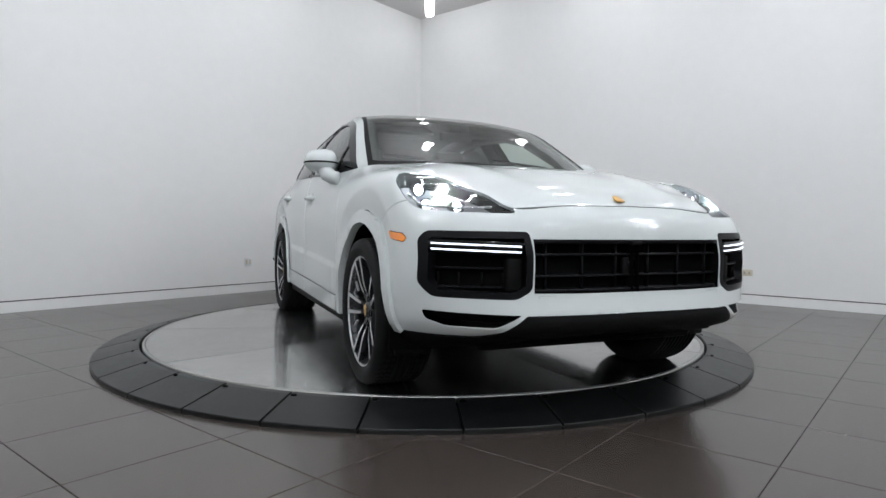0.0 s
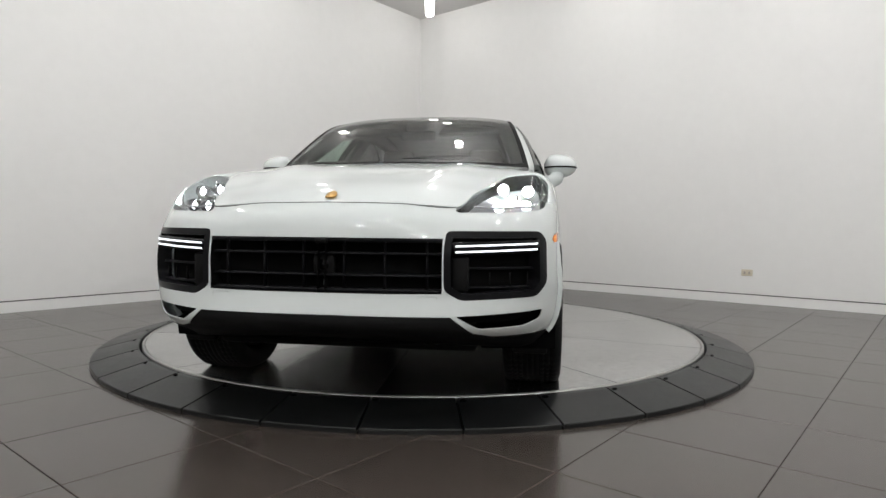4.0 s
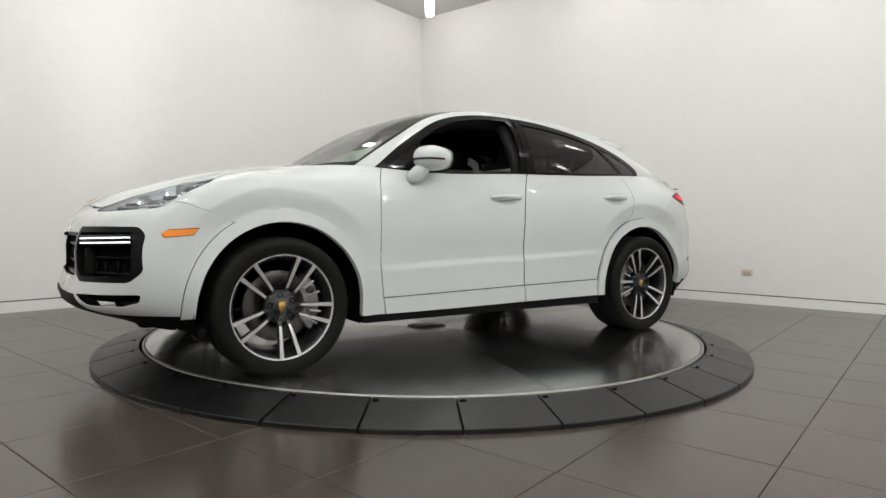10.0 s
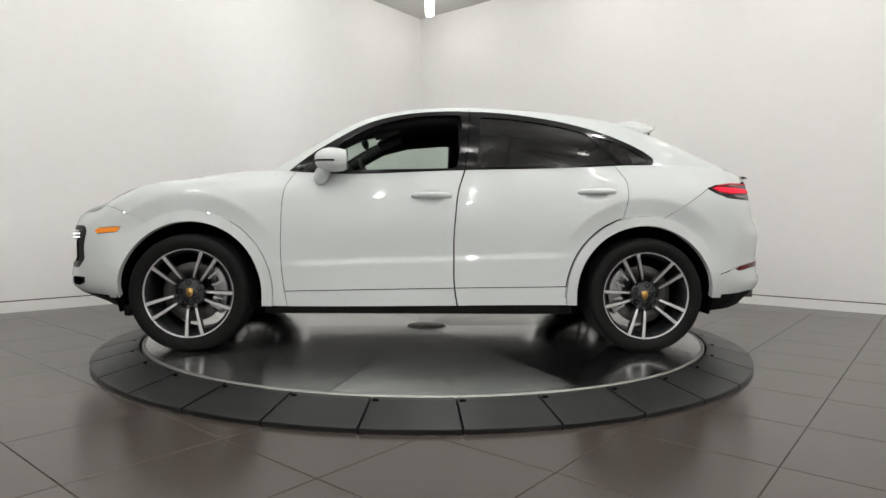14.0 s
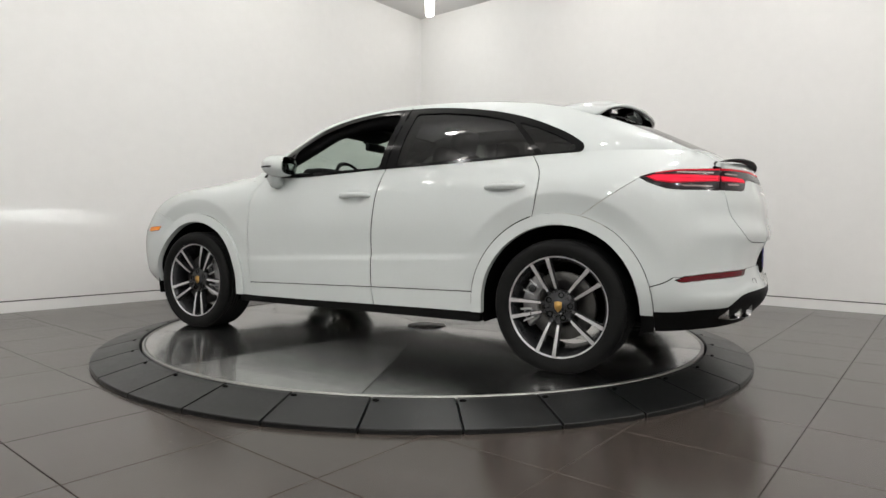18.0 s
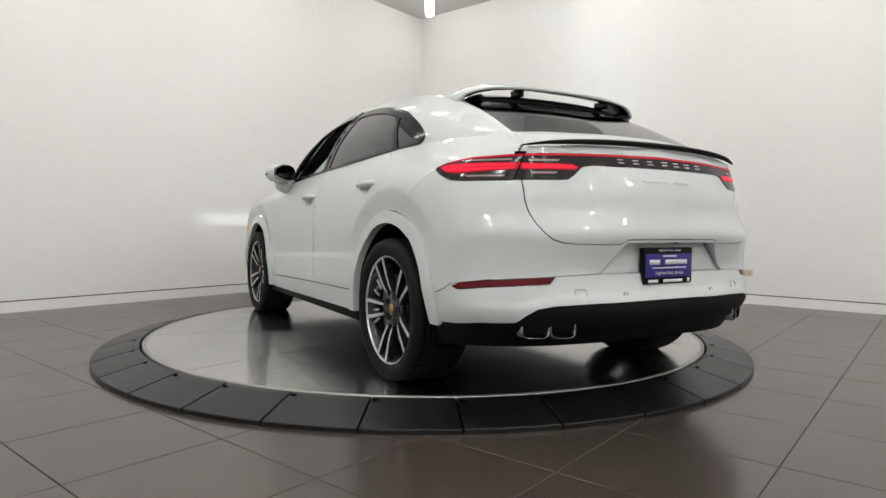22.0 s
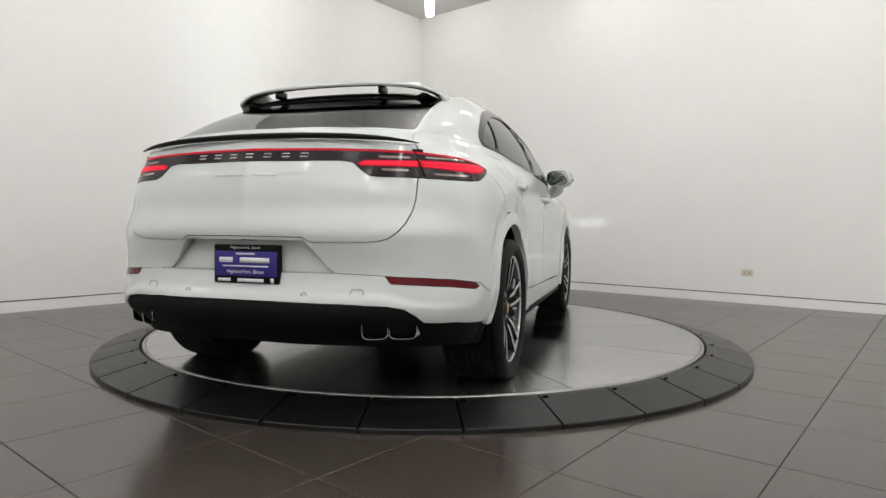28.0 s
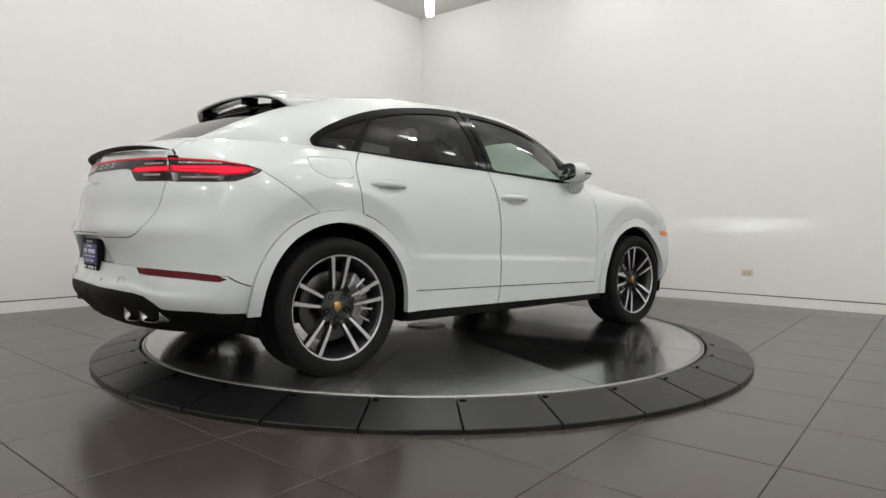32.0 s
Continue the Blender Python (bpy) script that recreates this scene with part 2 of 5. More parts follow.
# Black sheet added under the segments in place of shade in their joints.
part("joint_backing", revolve([(RING_IN + 0.004, 0.0005), (RING_OUT - 0.004, 0.0005), (RING_OUT - 0.004, 0.010), (RING_IN + 0.004, 0.014)], 128, closed=True), M_DARK, ramp, "added black backing that keeps the joints dark")
seg_mesh = mesh_of("segment", ring_segment(), M_RUBBER, False)
tab_mesh = mesh_of("bolt_slot", prism([(math.cos(a) * 0.016, math.sin(a) * 0.009) for a in (2 * math.pi * k / 12 for k in range(12))], 0.004), M_DARK, False)
for k in range(N_SEG):
    s = new("segment", seg_mesh)
    s.parent = ramp
    s.matrix_basis = pose(0, 0, 0, 0, 0, -97.03 + k * 360 / N_SEG)
    b = new("bolt_slot", tab_mesh)
    b.parent = s
    rr0 = RING_IN + 0.030
    b.matrix_basis = pose(0, 0, 0, 0, 0, 0.75) @ pose(rr0 + 0.012, 0, ZD - 0.006, 0, 13, 0) @ pose(0, 0, 0.0015, 0, 0, 90)


# ---- the turning plate ----
def steel_mat():
    """Brushed stainless sheet: fine grain along one way, smears and scratches."""
    m = mat("brushed_steel_plate", (0.50, 0.50, 0.49), 0.20, metal=0.99, coat=0.28, vary=0.26, scale=1.5, rough_vary=0.02)
    nt = m.node_tree
    b = nt.nodes["Principled BSDF"]
    co = nt.nodes.new("ShaderNodeTexCoord")
    mp = nt.nodes.new("ShaderNodeMapping")
    mp.inputs["Scale"].default_value = (6, 900, 6)
    ns = nt.nodes.new("ShaderNodeTexNoise")
    ns.inputs["Scale"].default_value = 1.0
    ns.inputs["Detail"].default_value = 4
    bn = nt.nodes.new("ShaderNodeBump")
    bn.inputs["Strength"].default_value = 0.03
    bn.inputs["Distance"].default_value = 0.001
    nt.links.new(co.outputs["Object"], mp.inputs["Vector"])
    nt.links.new(mp.outputs[0], ns.inputs["Vector"])
    nt.links.new(ns.outputs["Fac"], bn.inputs["Height"])
    nt.links.new(bn.outputs[0], b.inputs["Normal"])
    # each sheet is a little brighter or duller than its neighbours
    info = nt.nodes.new("ShaderNodeObjectInfo")
    tone = nt.nodes.new("ShaderNodeMapRange")
    tone.inputs["To Min"].default_value, tone.inputs["To Max"].default_value = 1.1, 0.8
    nt.links.new(info.outputs["Random"], tone.inputs["Value"])
    shade = nt.nodes.new("ShaderNodeVectorMath")
    shade.operation = "SCALE"
    nt.links.new(b.inputs["Base Color"].links[0].from_socket, shade.inputs[0])
    nt.links.new(tone.outputs[0], shade.inputs["Scale"])
    nt.links.new(shade.outputs[0], b.inputs["Base Color"])
    # and brushed finer or coarser
    old = b.inputs["Roughness"].links[0].from_socket
    coarse = nt.nodes.new("ShaderNodeMapRange")
    coarse.inputs["To Min"].default_value, coarse.inputs["To Max"].default_value = 1.2, 0.8
    nt.links.new(info.outputs["Random"], coarse.inputs["Value"])
    rmul = nt.nodes.new("ShaderNodeMath")
    rmul.operation = "MULTIPLY"
    nt.links.new(old, rmul.inputs[0])
    nt.links.new(coarse.outputs[0], rmul.inputs[1])
    nt.links.new(rmul.outputs[0], b.inputs["Roughness"])
    tg = nt.nodes.new("ShaderNodeTangent")
    tg.direction_type, tg.uv_map = "UV_MAP", "grain"
    nt.links.new(tg.outputs[0], b.inputs["Tangent"])
    b.inputs["Anisotropic"].default_value = 0.9
    b.inputs["Coat Roughness"].default_value = 0.06
    return m


M_STEEL = steel_mat()
M_STEELPALE = mat("pale_steel", (0.66, 0.65, 0.62), 0.34, metal=0.45, vary=0.1, scale=10)
M_STEELRIM = mat("steel_rim", (0.42, 0.415, 0.40), 0.38, metal=1.0, vary=0.1, scale=10)
turntable = thing("turntable", pose(0, 0, ZD), "round brushed steel turntable plate of ten wedge sheets", "turntable")


def wedge():
    bm = bmesh.new()
    half = radians(18) - 0.0016
    n = 10
    ro, ri = DISC_R - 0.022, 0.11
    top, bot = [], []
    for r, rng in ((ro, range(n + 1)), (ri, range(n, -1, -1))):
        for i in rng:
            a = -half + 2 * half * i / n
            top.append((r * math.cos(a), r * math.sin(a)))
    vt = [bm.verts.new((x, y, 0.0)) for x, y in top]
    vb = [bm.verts.new((x, y, -0.02)) for x, y in top]
    bm.faces.new(vt)
    for i in range(len(vt)):
        j = (i + 1) % len(vt)
        bm.faces.new((vt[i], vb[i], vb[j], vt[j]))
    bmesh.ops.recalc_face_normals(bm, faces=bm.faces)
    return bm


wedge_mesh = mesh_of("plate_sheet", wedge(), M_STEEL, False)
grain = wedge_mesh.uv_layers.new(name="grain")
GRAIN_C, GRAIN_S = math.cos(radians(35)), math.sin(radians(35))
for loop in wedge_mesh.loops:
    p = wedge_mesh.vertices[loop.vertex_index].co
    # the brush marks lie askew to each sheet's middle line
    grain.data[loop.index].uv = ((p.x * GRAIN_C + p.y * GRAIN_S) * 0.2 + 0.5, (p.y * GRAIN_C - p.x * GRAIN_S) * 0.2 + 0.5)
for k in range(10):
    w = new("plate_sheet", wedge_mesh)
    w.parent = turntable
    w.matrix_basis = pose(0, 0, 0, 0, 0, 3.55 + 18 + 36 * k)
part("rim", revolve([(DISC_R - 0.019, -0.03), (DISC_R - 0.019, 0.001), (DISC_R - 0.004, 0.002), (DISC_R, -0.002), (DISC_R, -0.03)], 160, closed=True), M_STEELRIM, turntable, "bright steel edge band")
part("base_drum", revolve([(0.0, -0.078), (DISC_R - 0.03, -0.078), (DISC_R - 0.03, -0.021), (0, -0.021)], 96), M_DARK, turntable, "dark drum under the steel sheets")
hub_out = []
for k in range(72):
    a = 2 * math.pi * k / 72
    r = 0.138 + 0.014 * (1 if (k // 3) % 2 else 0)
    hub_out.append((r * math.cos(a), r * math.sin(a)))
part("centre_cap", prism(hub_out, 0.006, 0.0015), M_STEELPALE, turntable, "toothed steel centre cap", m=pose(0, 0, 0.0015))

# ---- the car: curves ----
HUB_F, HUB_R, HUB_Z = 1.505, -1.389, 0.357
car = thing("car", pose(0, 0, ZD), "white luxury coupe-roofed sport utility car with machined alloy wheels", "car")


def tangents(k, p):
    m = np.zeros_like(p)
    for i in range(len(k)):
        a, b = max(i - 1, 0), min(i + 1, len(k) - 1)
        if 0 < i < len(k) - 1:
            h0, h1 = k[i] - k[a], k[b] - k[i]
            m[i] = ((p[i] - p[a]) / h0 * h1 + (p[b] - p[i]) / h1 * h0) / (h0 + h1)
        else:
            m[i] = (p[b] - p[a]) / (k[b] - k[a])
    return m


def spline(k, p, t):
    """Cubic curve through p at the knots k, at the values t."""
    k, p, t = np.asarray(k, float), np.asarray(p, float), np.asarray(t, float)
    m = tangents(k, p)
    i = np.clip(np.searchsorted(k, t, side="right") - 1, 0, len(k) - 2)
    h = k[i + 1] - k[i]
    s = (t - k[i]) / h
    sh = (-1,) + (1,) * (p.ndim - 1)
    s, h = s.reshape(sh), h.reshape(sh)
    return ((2 * s**3 - 3 * s**2 + 1) * p[i] + (s**3 - 2 * s**2 + s) * h * m[i]
            + (-2 * s**3 + 3 * s**2) * p[i + 1] + (s**3 - s**2) * h * m[i + 1])


def along(p):
    p = np.asarray(p, float)
    return np.concatenate([[0], np.cumsum(np.linalg.norm(np.diff(p, axis=0), axis=1))])


# Six lines that run round the left half of the body from the nose to the tail: x, y, z at eighteen stations.
LINE_SILL = [(2.27, 0, .315), (2.26, .30, .310), (2.20, .55, .292), (2.09, .71, .268), (1.985, .80, .255), (1.92, .86, .27),
             (1.84, .90, .29), (1.5, .92, .29), (1.0, .942, .28), (.6, .945, .28), (-.15, .95, .288), (-.85, .952, .294),
             (-1.37, .945, .29), (-1.78, .905, .255), (-1.96, .85, .26), (-2.14, .68, .27), (-2.255, .45, .28), (-2.30, 0, .285)]
LINE_LOW = [(2.470, 0, .40), (2.464, .30, .40), (2.415, .56, .40), (2.297, .755, .40), (2.165, .865, .40), (2.04, .918, .40),
            (1.86, .945, .42), (1.5, .965, .42), (1.0, .950, .44), (.6, .946, .46), (-.15, .948, .465), (-.85, .952, .465),
            (-1.37, .975, .42), (-1.80, .955, .42), (-2.03, .915, .42), (-2.215, .765, .42), (-2.345, .46, .42), (-2.380, 0, .42)]
LINE_CREASE = [(2.445, 0, .52), (2.44, .30, .52), (2.40, .56, .52), (2.295, .765, .52), (2.19, .872, .52), (2.06, .928, .52),
               (1.86, .958, .60), (1.5, .985, .60), (1.0, .958, .60), (.6, .948, .605), (-.15, .950, .62), (-.85, .958, .64),
               (-1.37, .992, .62), (-1.80, .968, .60), (-2.02, .918, .58), (-2.222, .745, .60), (-2.318, .46, .60), (-2.334, 0, .60)]
LINE_FLANK = [(2.435, 0, .70), (2.43, .30, .70), (2.395, .56, .70), (2.292, .765, .70), (2.193, .868, .70), (2.07, .922, .70),
              (1.86, .95, .78), (1.5, .98, .80), (1.0, .957, .82), (.6, .955, .80), (-.15, .957, .82), (-.85, .966, .82),
              (-1.37, .988, .82), (-1.80, .962, .80), (-2.02, .918, .79), (-2.226, .745, .757), (-2.343, .46, .752), (-2.388, 0, .748)]
LINE_SHOULDER = [(2.405, 0, .82), (2.397, .30, .82), (2.35, .555, .81), (2.25, .75, .835), (2.10, .86, .86), (1.97, .885, .95),
                 (1.82, .885, 1.02), (1.48, .90, 1.045), (1.0, .92, 1.02), (.6, .93, .98), (-.15, .935, 1.0), (-.85, .94, 1.02),
                 (-1.37, .95, 1.03), (-1.80, .93, 1.03), (-1.99, .865, 1.04), (-2.172, .714, 1.01), (-2.289, .44, 1.0), (-2.350, 0, 1.0)]
LINE_TOP = [(2.345, 0, .885), (2.333, .30, .88), (2.307, .526, .868), (2.16, .585, .93), (2.05, .625, .965), (1.90, .68, 1.015),
            (1.72, .715, 1.06), (1.4, .745, 1.11), (1.03, .79, 1.14), (.6, .885, 1.118), (-.15, .895, 1.148), (-.85, .88, 1.175),
            (-1.37, .83, 1.205), (-1.75, .745, 1.215), (-2.03, .65, 1.205), (-2.160, .668, 1.137), (-2.238, .42, 1.150), (-2.284, 0, 1.158)]
# The roof's edge from the foot of the windscreen to the foot of the rear window, and the car's middle line above it.
LINE_RAIL = [(1.03, .79, 1.14), (.75, .735, 1.32), (.42, .66, 1.506), (.2, .625, 1.566), (-.1, .605, 1.597), (-.5, .595, 1.597),
             (-.9, .592, 1.572), (-1.3, .600, 1.506), (-1.65, .612, 1.388), (-2.03, .65, 1.205)]
LINE_MID = [(1.12, 0, 1.165), (.83, 0, 1.355), (.47, 0, 1.54), (.22, 0, 1.604), (-.1, 0, 1.637), (-.5, 0, 1.642),
            (-.9, 0, 1.620), (-1.32, 0, 1.555), (-1.69, 0, 1.428), (-2.12, 0, 1.225)]
LINE_BONNET = [(2.345, 0, .885), (2.25, 0, .94), (2.05, 0, 1.01), (1.75, 0, 1.085), (1.4, 0, 1.14), (1.15, 0, 1.163)]

SKIN = np.array([LINE_SILL, LINE_LOW, LINE_CREASE, LINE_FLANK, LINE_SHOULDER, LINE_TOP], float)
KNOT = along(SKIN.mean(axis=0))
N_ALONG, N_ACROSS = 400, 84


def grid_mesh(P, closed_check=True):
    bm = bmesh.new()
    n, m = P.shape[:2]
    vs = [[bm.verts.new(P[i, j]) for j in range(m)] for i in range(n)]
    for i in range(n - 1):
        for j in range(m - 1):
            bm.faces.new((vs[i][j], vs[i + 1][j], vs[i + 1][j + 1], vs[i][j + 1]))
    bmesh.ops.remove_doubles(bm, verts=bm.verts, dist=1e-5)
    return bm


def face_out(bm, centre=(0, 0, 0.7)):
    """Turn the sheet so that most of it faces away from the car's middle."""
    c = Vector(centre)
    bm.normal_update()
    s = sum((f.calc_center_median() - c).dot(f.normal) * f.calc_area() for f in bm.faces)
    if s < 0:
        bmesh.ops.reverse_faces(bm, faces=bm.faces)
    bm.normal_update()
    return bm


def kick(x, y, z):
    """How far the rear bumper stands out below its crease."""
    edge = np.interp(y, [0, .60, .74, .88], [.516, .516, .478, .470])
    return 0.010 * np.clip((edge - z) / 0.024, 0, 1) * np.clip((z - 0.30) / 0.08, 0, 1) * np.clip((-2.02 - x) / 0.12, 0, 1)


def side_skin():
    ts = np.linspace(0, KNOT[-1], N_ALONG)
    lines = [spline(KNOT, SKIN[i], ts) for i in range(6)]
    P = np.zeros((N_ALONG, N_ACROSS, 3))
    for i in range(N_ALONG):
        c = np.array([l[i] for l in lines])
        k = along(c)
        P[i] = spline(k, c, np.linspace(0, k[-1], N_ACROSS))
    P[0, :, 1] = 0
    P[-1, :, 1] = 0
    # the sheet is faired along the car and a little up and down; its upper edge stays
    hold = np.clip((N_ACROSS - 1 - np.arange(N_ACROSS)) / 8, 0, 1)[None, :, None]
    side = np.clip((2.0 - np.abs(P[..., 0])) / 0.25, 0, 1)[..., None] * hold
    for k in range(60):
        step = (P[:-2] + P[2:]) / 2 - P[1:-1]
        P[1:-1] += 0.5 * step * side[1:-1]
        if k % 4 == 0:
            step = (P[:, :-2] + P[:, 2:]) / 2 - P[:, 1:-1]
            P[:, 1:-1] += 0.5 * step * side[:, 1:-1]
    # a sharp crease runs along the doors, the sheet steps out below it
    edge_z = np.interp(P[..., 0], [-0.957, 0.872], [0.634, 0.563])
    d = edge_z - P[..., 2]
    fade = np.clip((P[..., 0] + 0.95) / 0.2, 0, 1) * np.clip((1.02 - P[..., 0]) / 0.2, 0, 1)
    P[..., 1] += 0.011 * fade * np.clip(d / 0.030, 0, 1) * np.clip((0.32 - d) / 0.14, 0, 1)
    # a hollow with a clear upper edge runs round each wheel arch
    for cx in (HUB_F, HUB_R):
        r = np.hypot(P[..., 0] - cx, P[..., 2] - HUB_Z)
        ang = np.degrees(np.arctan2(P[..., 2] - HUB_Z, P[..., 0] - cx))
        fade = np.clip((ang - 20) / 35, 0, 1) * np.clip((160 - ang) / 35, 0, 1)
        hollow = np.clip((0.625 - r) / 0.11, 0, 1)
        P[..., 1] -= 0.035 * hollow * fade * np.clip((P[..., 1] - 0.7) / 0.15, 0, 1)
    # a firm ridge runs across the tail above the plate, with a hollow over it
    tail = np.clip((-2.0 - P[..., 0]) / 0.12, 0, 1)
    P[..., 0] -= 0.006 * tail * np.exp(-((P[..., 2] - 0.760) / 0.040) ** 2)
    P[..., 0] += 0.013 * tail * np.exp(-((P[..., 2] - 0.862) / 0.060) ** 2)
    # shallow finger cups behind the door handles
    for cx, cz in ((-.002, .972), (-1.058, 1.006)):
        d = 1 - ((P[..., 0] - cx) / 0.088) ** 2 - ((P[..., 2] - cz) / 0.046) ** 2
        P[..., 1] -= 0.020 * np.clip(d, 0, 1) ** 1.3 * np.clip((P[..., 1] - 0.7) / 0.1, 0, 1)
    # the rear bumper kicks out below a crease that drops towards the wheels
    P[..., 0] -= kick(P[..., 0], P[..., 1], P[..., 2])
    return face_out(grid_mesh(P))


KR = along(LINE_RAIL)


def glasshouse_skin():
    """From the waist line up to the roof's edge."""
    n, m = 150, 22
    rail = spline(KR, LINE_RAIL, np.linspace(0, KR[-1], n))
    top = spline(KNOT, SKIN[5], np.linspace(KNOT[8], KNOT[14], 400))
    P = np.zeros((n, m, 3))
    d = along(top)
    # each rib starts on the waist under its place on the rail
    frac = np.linspace(0, 1, n)
    waist = np.array([[np.interp(f * d[-1], d, top[:, c]) for c in range(3)] for f in frac])
    for i in range(n):
        for j in range(m):
            w = j / (m - 1)
            p = waist[i] * (1 - w) + rail[i] * w
            h = np.linalg.norm(rail[i] - waist[i])
            p = p + np.array([0, 0.10, 0.045]) * h * 4 * w * (1 - w) * 0.75
            P[i, j] = p
    return face_out(grid_mesh(P), (0, 0, 1.0))


def roof_skin():
    n, m = 130, 41
    ts = np.linspace(0, 1, n)
    rail = spline(KR, LINE_RAIL, ts * KR[-1])
    mid = spline(KR, LINE_MID, ts * KR[-1])
    P = np.zeros((n, m, 3))
    for j in range(m):
        w = -1 + 2 * j / (m - 1)
        P[:, j] = mid + (rail - mid) * np.abs(w)[None] ** np.array([2.2, 1.0, 3.0])
        P[:, j, 1] = rail[:, 1] * w
    return face_out(grid_mesh(P), (0, 0, 1.0))


def bonnet_skin():
    n, m = 90, 49
    edge = spline(KNOT, SKIN[5], np.linspace(KNOT[2], KNOT[8], n))
    kb = along(LINE_BONNET)
    mid = spline(kb, LINE_BONNET, np.linspace(0, kb[-1], n))
    P = np.zeros((n, m, 3))
    for j in range(m):
        w = -1 + 2 * j / (m - 1)
        a = abs(w)
        P[:, j] = mid + (edge - mid) * np.array([a**2.0, a, a**2.4])[None]
        P[:, j, 1] = edge[:, 1] * w
        # two soft ridges along the power dome
        s = np.linspace(0, 1, n)
        P[:, j, 2] += 0.012 * math.exp(-((a - 0.62) / 0.13) ** 2) * np.sin(np.pi * np.clip(s, 0, 1)) ** 0.7
    return face_out(grid_mesh(P), (1.5, 0, 0.5))


# ---- the car: cutting sheets into panels ----
def inside(poly, x, y):
    hit = False
    n = len(poly)
    for i in range(n):
        (x0, y0), (x1, y1) = poly[i], poly[(i + 1) % n]
        if (y0 > y) != (y1 > y) and x < (x1 - x0) * (y - y0) / (y1 - y0) + x0:
            hit = not hit
    return hit


def region(bm, poly, axes, facing=None):
    """Score the outline into the sheet, seen along the third axis, and give the faces inside it."""
    a, b = axes
    xs, ys = [q[0] for q in poly], [q[1] for q in poly]
    x0, x1, y0, y1 = min(xs) - 0.03, max(xs) + 0.03, min(ys) - 0.03, max(ys) + 0.03

    def near(e0, e1):
        ex0, ex1 = min(e0[0], e1[0]) - 0.004, max(e0[0], e1[0]) + 0.004
        ey0, ey1 = min(e0[1], e1[1]) - 0.004, max(e0[1], e1[1]) + 0.004
        got = []
        for f in cand:
            if not f.is_valid:
                continue
            fx = [v.co[a] for v in f.verts]
            fy = [v.co[b] for v in f.verts]
            if max(fx) >= ex0 and min(fx) <= ex1 and max(fy) >= ey0 and min(fy) <= ey1:
                got.append(f)
        return got

    def pick():
        got = []
        for f in bm.faces:
            c = f.calc_center_median()
            if x0 < c[a] < x1 and y0 < c[b] < y1 and (facing is None or f.normal.dot(facing) > 0.05):
                got.append(f)
        return got

    for i in range(len(poly)):
        p, q = poly[i], poly[(i + 1) % len(poly)]
        d = (q[0] - p[0], q[1] - p[1])
        if math.hypot(*d) < 1e-6:
            continue
        cand = pick() if i % 6 == 0 else [f for f in cand if f.is_valid] + fresh
        fs = near(p, q)
        if not fs:
            fresh = []
            continue
        no, co = [0, 0, 0], [0, 0, 0]
        no[a], no[b] = -d[1], d[0]
        co[a], co[b] = p
        geom = list({v for f in fs for v in f.verts}) + list({e for f in fs for e in f.edges}) + fs
        got = bmesh.ops.bisect_plane(bm, geom=geom, dist=1e-5, plane_co=co, plane_no=Vector(no).normalized())
        fresh = [g for g in got["geom"] if isinstance(g, bmesh.types.BMFace)]
        seen = set(cand)
        fresh = [f for f in fresh if f not in seen]
    bm.normal_update()
    out = []
    for f in pick():
        c = f.calc_center_median()
        if inside(poly, c[a], c[b]):
            out.append(f)
    return out


def lift(bm, faces, keep=False):
    """Take faces out of a sheet into a sheet of their own."""
    new_bm = bmesh.new()
    table = {}
    for f in faces:
        for v in f.verts:
            if v not in table:
                table[v] = new_bm.verts.new(v.co)
    for f in faces:
        new_bm.faces.new([table[v] for v in f.verts])
    if not keep:
        bmesh.ops.delete(bm, geom=faces, context="FACES")
    new_bm.normal_update()
    return new_bm


def shrink(bm, gap):
    bm.normal_update()
    got = bmesh.ops.inset_region(bm, faces=list(bm.faces), thickness=gap, use_boundary=True, use_even_offset=True, depth=0.0)
    bmesh.ops.delete(bm, geom=got["faces"], context="FACES")
    return bm


def sheet_normals(bm, verts):
    """Normals of a sheet, each taken over a small patch so that slivers count for nothing."""
    bm.normal_update()
    faces = [(f.calc_center_median(), f.normal * f.calc_area()) for f in bm.faces]
    tree = KDTree(max(len(faces), 1))
    for i, (c, n) in enumerate(faces):
        tree.insert(c, i)
    tree.balance()
    out = {}
    for v in verts:
        n = Vector((0, 0, 0))
        near = tree.find_range(v.co, 0.014)
        for c, i, d in near if len(near) > 3 else tree.find_n(v.co, 5):
            n += faces[i][1]
        out[v] = n.normalized() if n.length > 1e-9 else v.normal.copy()
    return out


def push(bm, d):
    for v, n in sheet_normals(bm, list(bm.verts)).items():
        v.co += n * d
    return bm


def flange(bm, depth):
    """Fold the open edges of a sheet inwards, so that it shows a thickness."""
    edge = [e for e in bm.edges if e.is_boundary]
    norm = sheet_normals(bm, list({v for e in edge for v in e.verts}))
    twin = {v: bm.verts.new(v.co) for v in norm}
    deep = {v: bm.verts.new(v.co - n * depth) for v, n in norm.items()}
    for e in edge:
        f = e.link_faces[0]
        v0, v1 = e.verts
        for lp in f.loops:
            if lp.edge == e:
                v0, v1 = lp.vert, lp.link_loop_next.vert
        bm.faces.new((twin[v1], twin[v0], deep[v0], deep[v1]))
    return bm


def panel(bm, gap=0.002, depth=0.004, out=0.0):
    if gap:
        shrink(bm, gap)
    if out:
        push(bm, out)
    return flange(bm, depth)


def mirrored(bm):
    c = bm.copy()
    for v in c.verts:
        v.co.y = -v.co.y
    bmesh.ops.reverse_faces(c, faces=c.faces)
    c.normal_update()
    return c


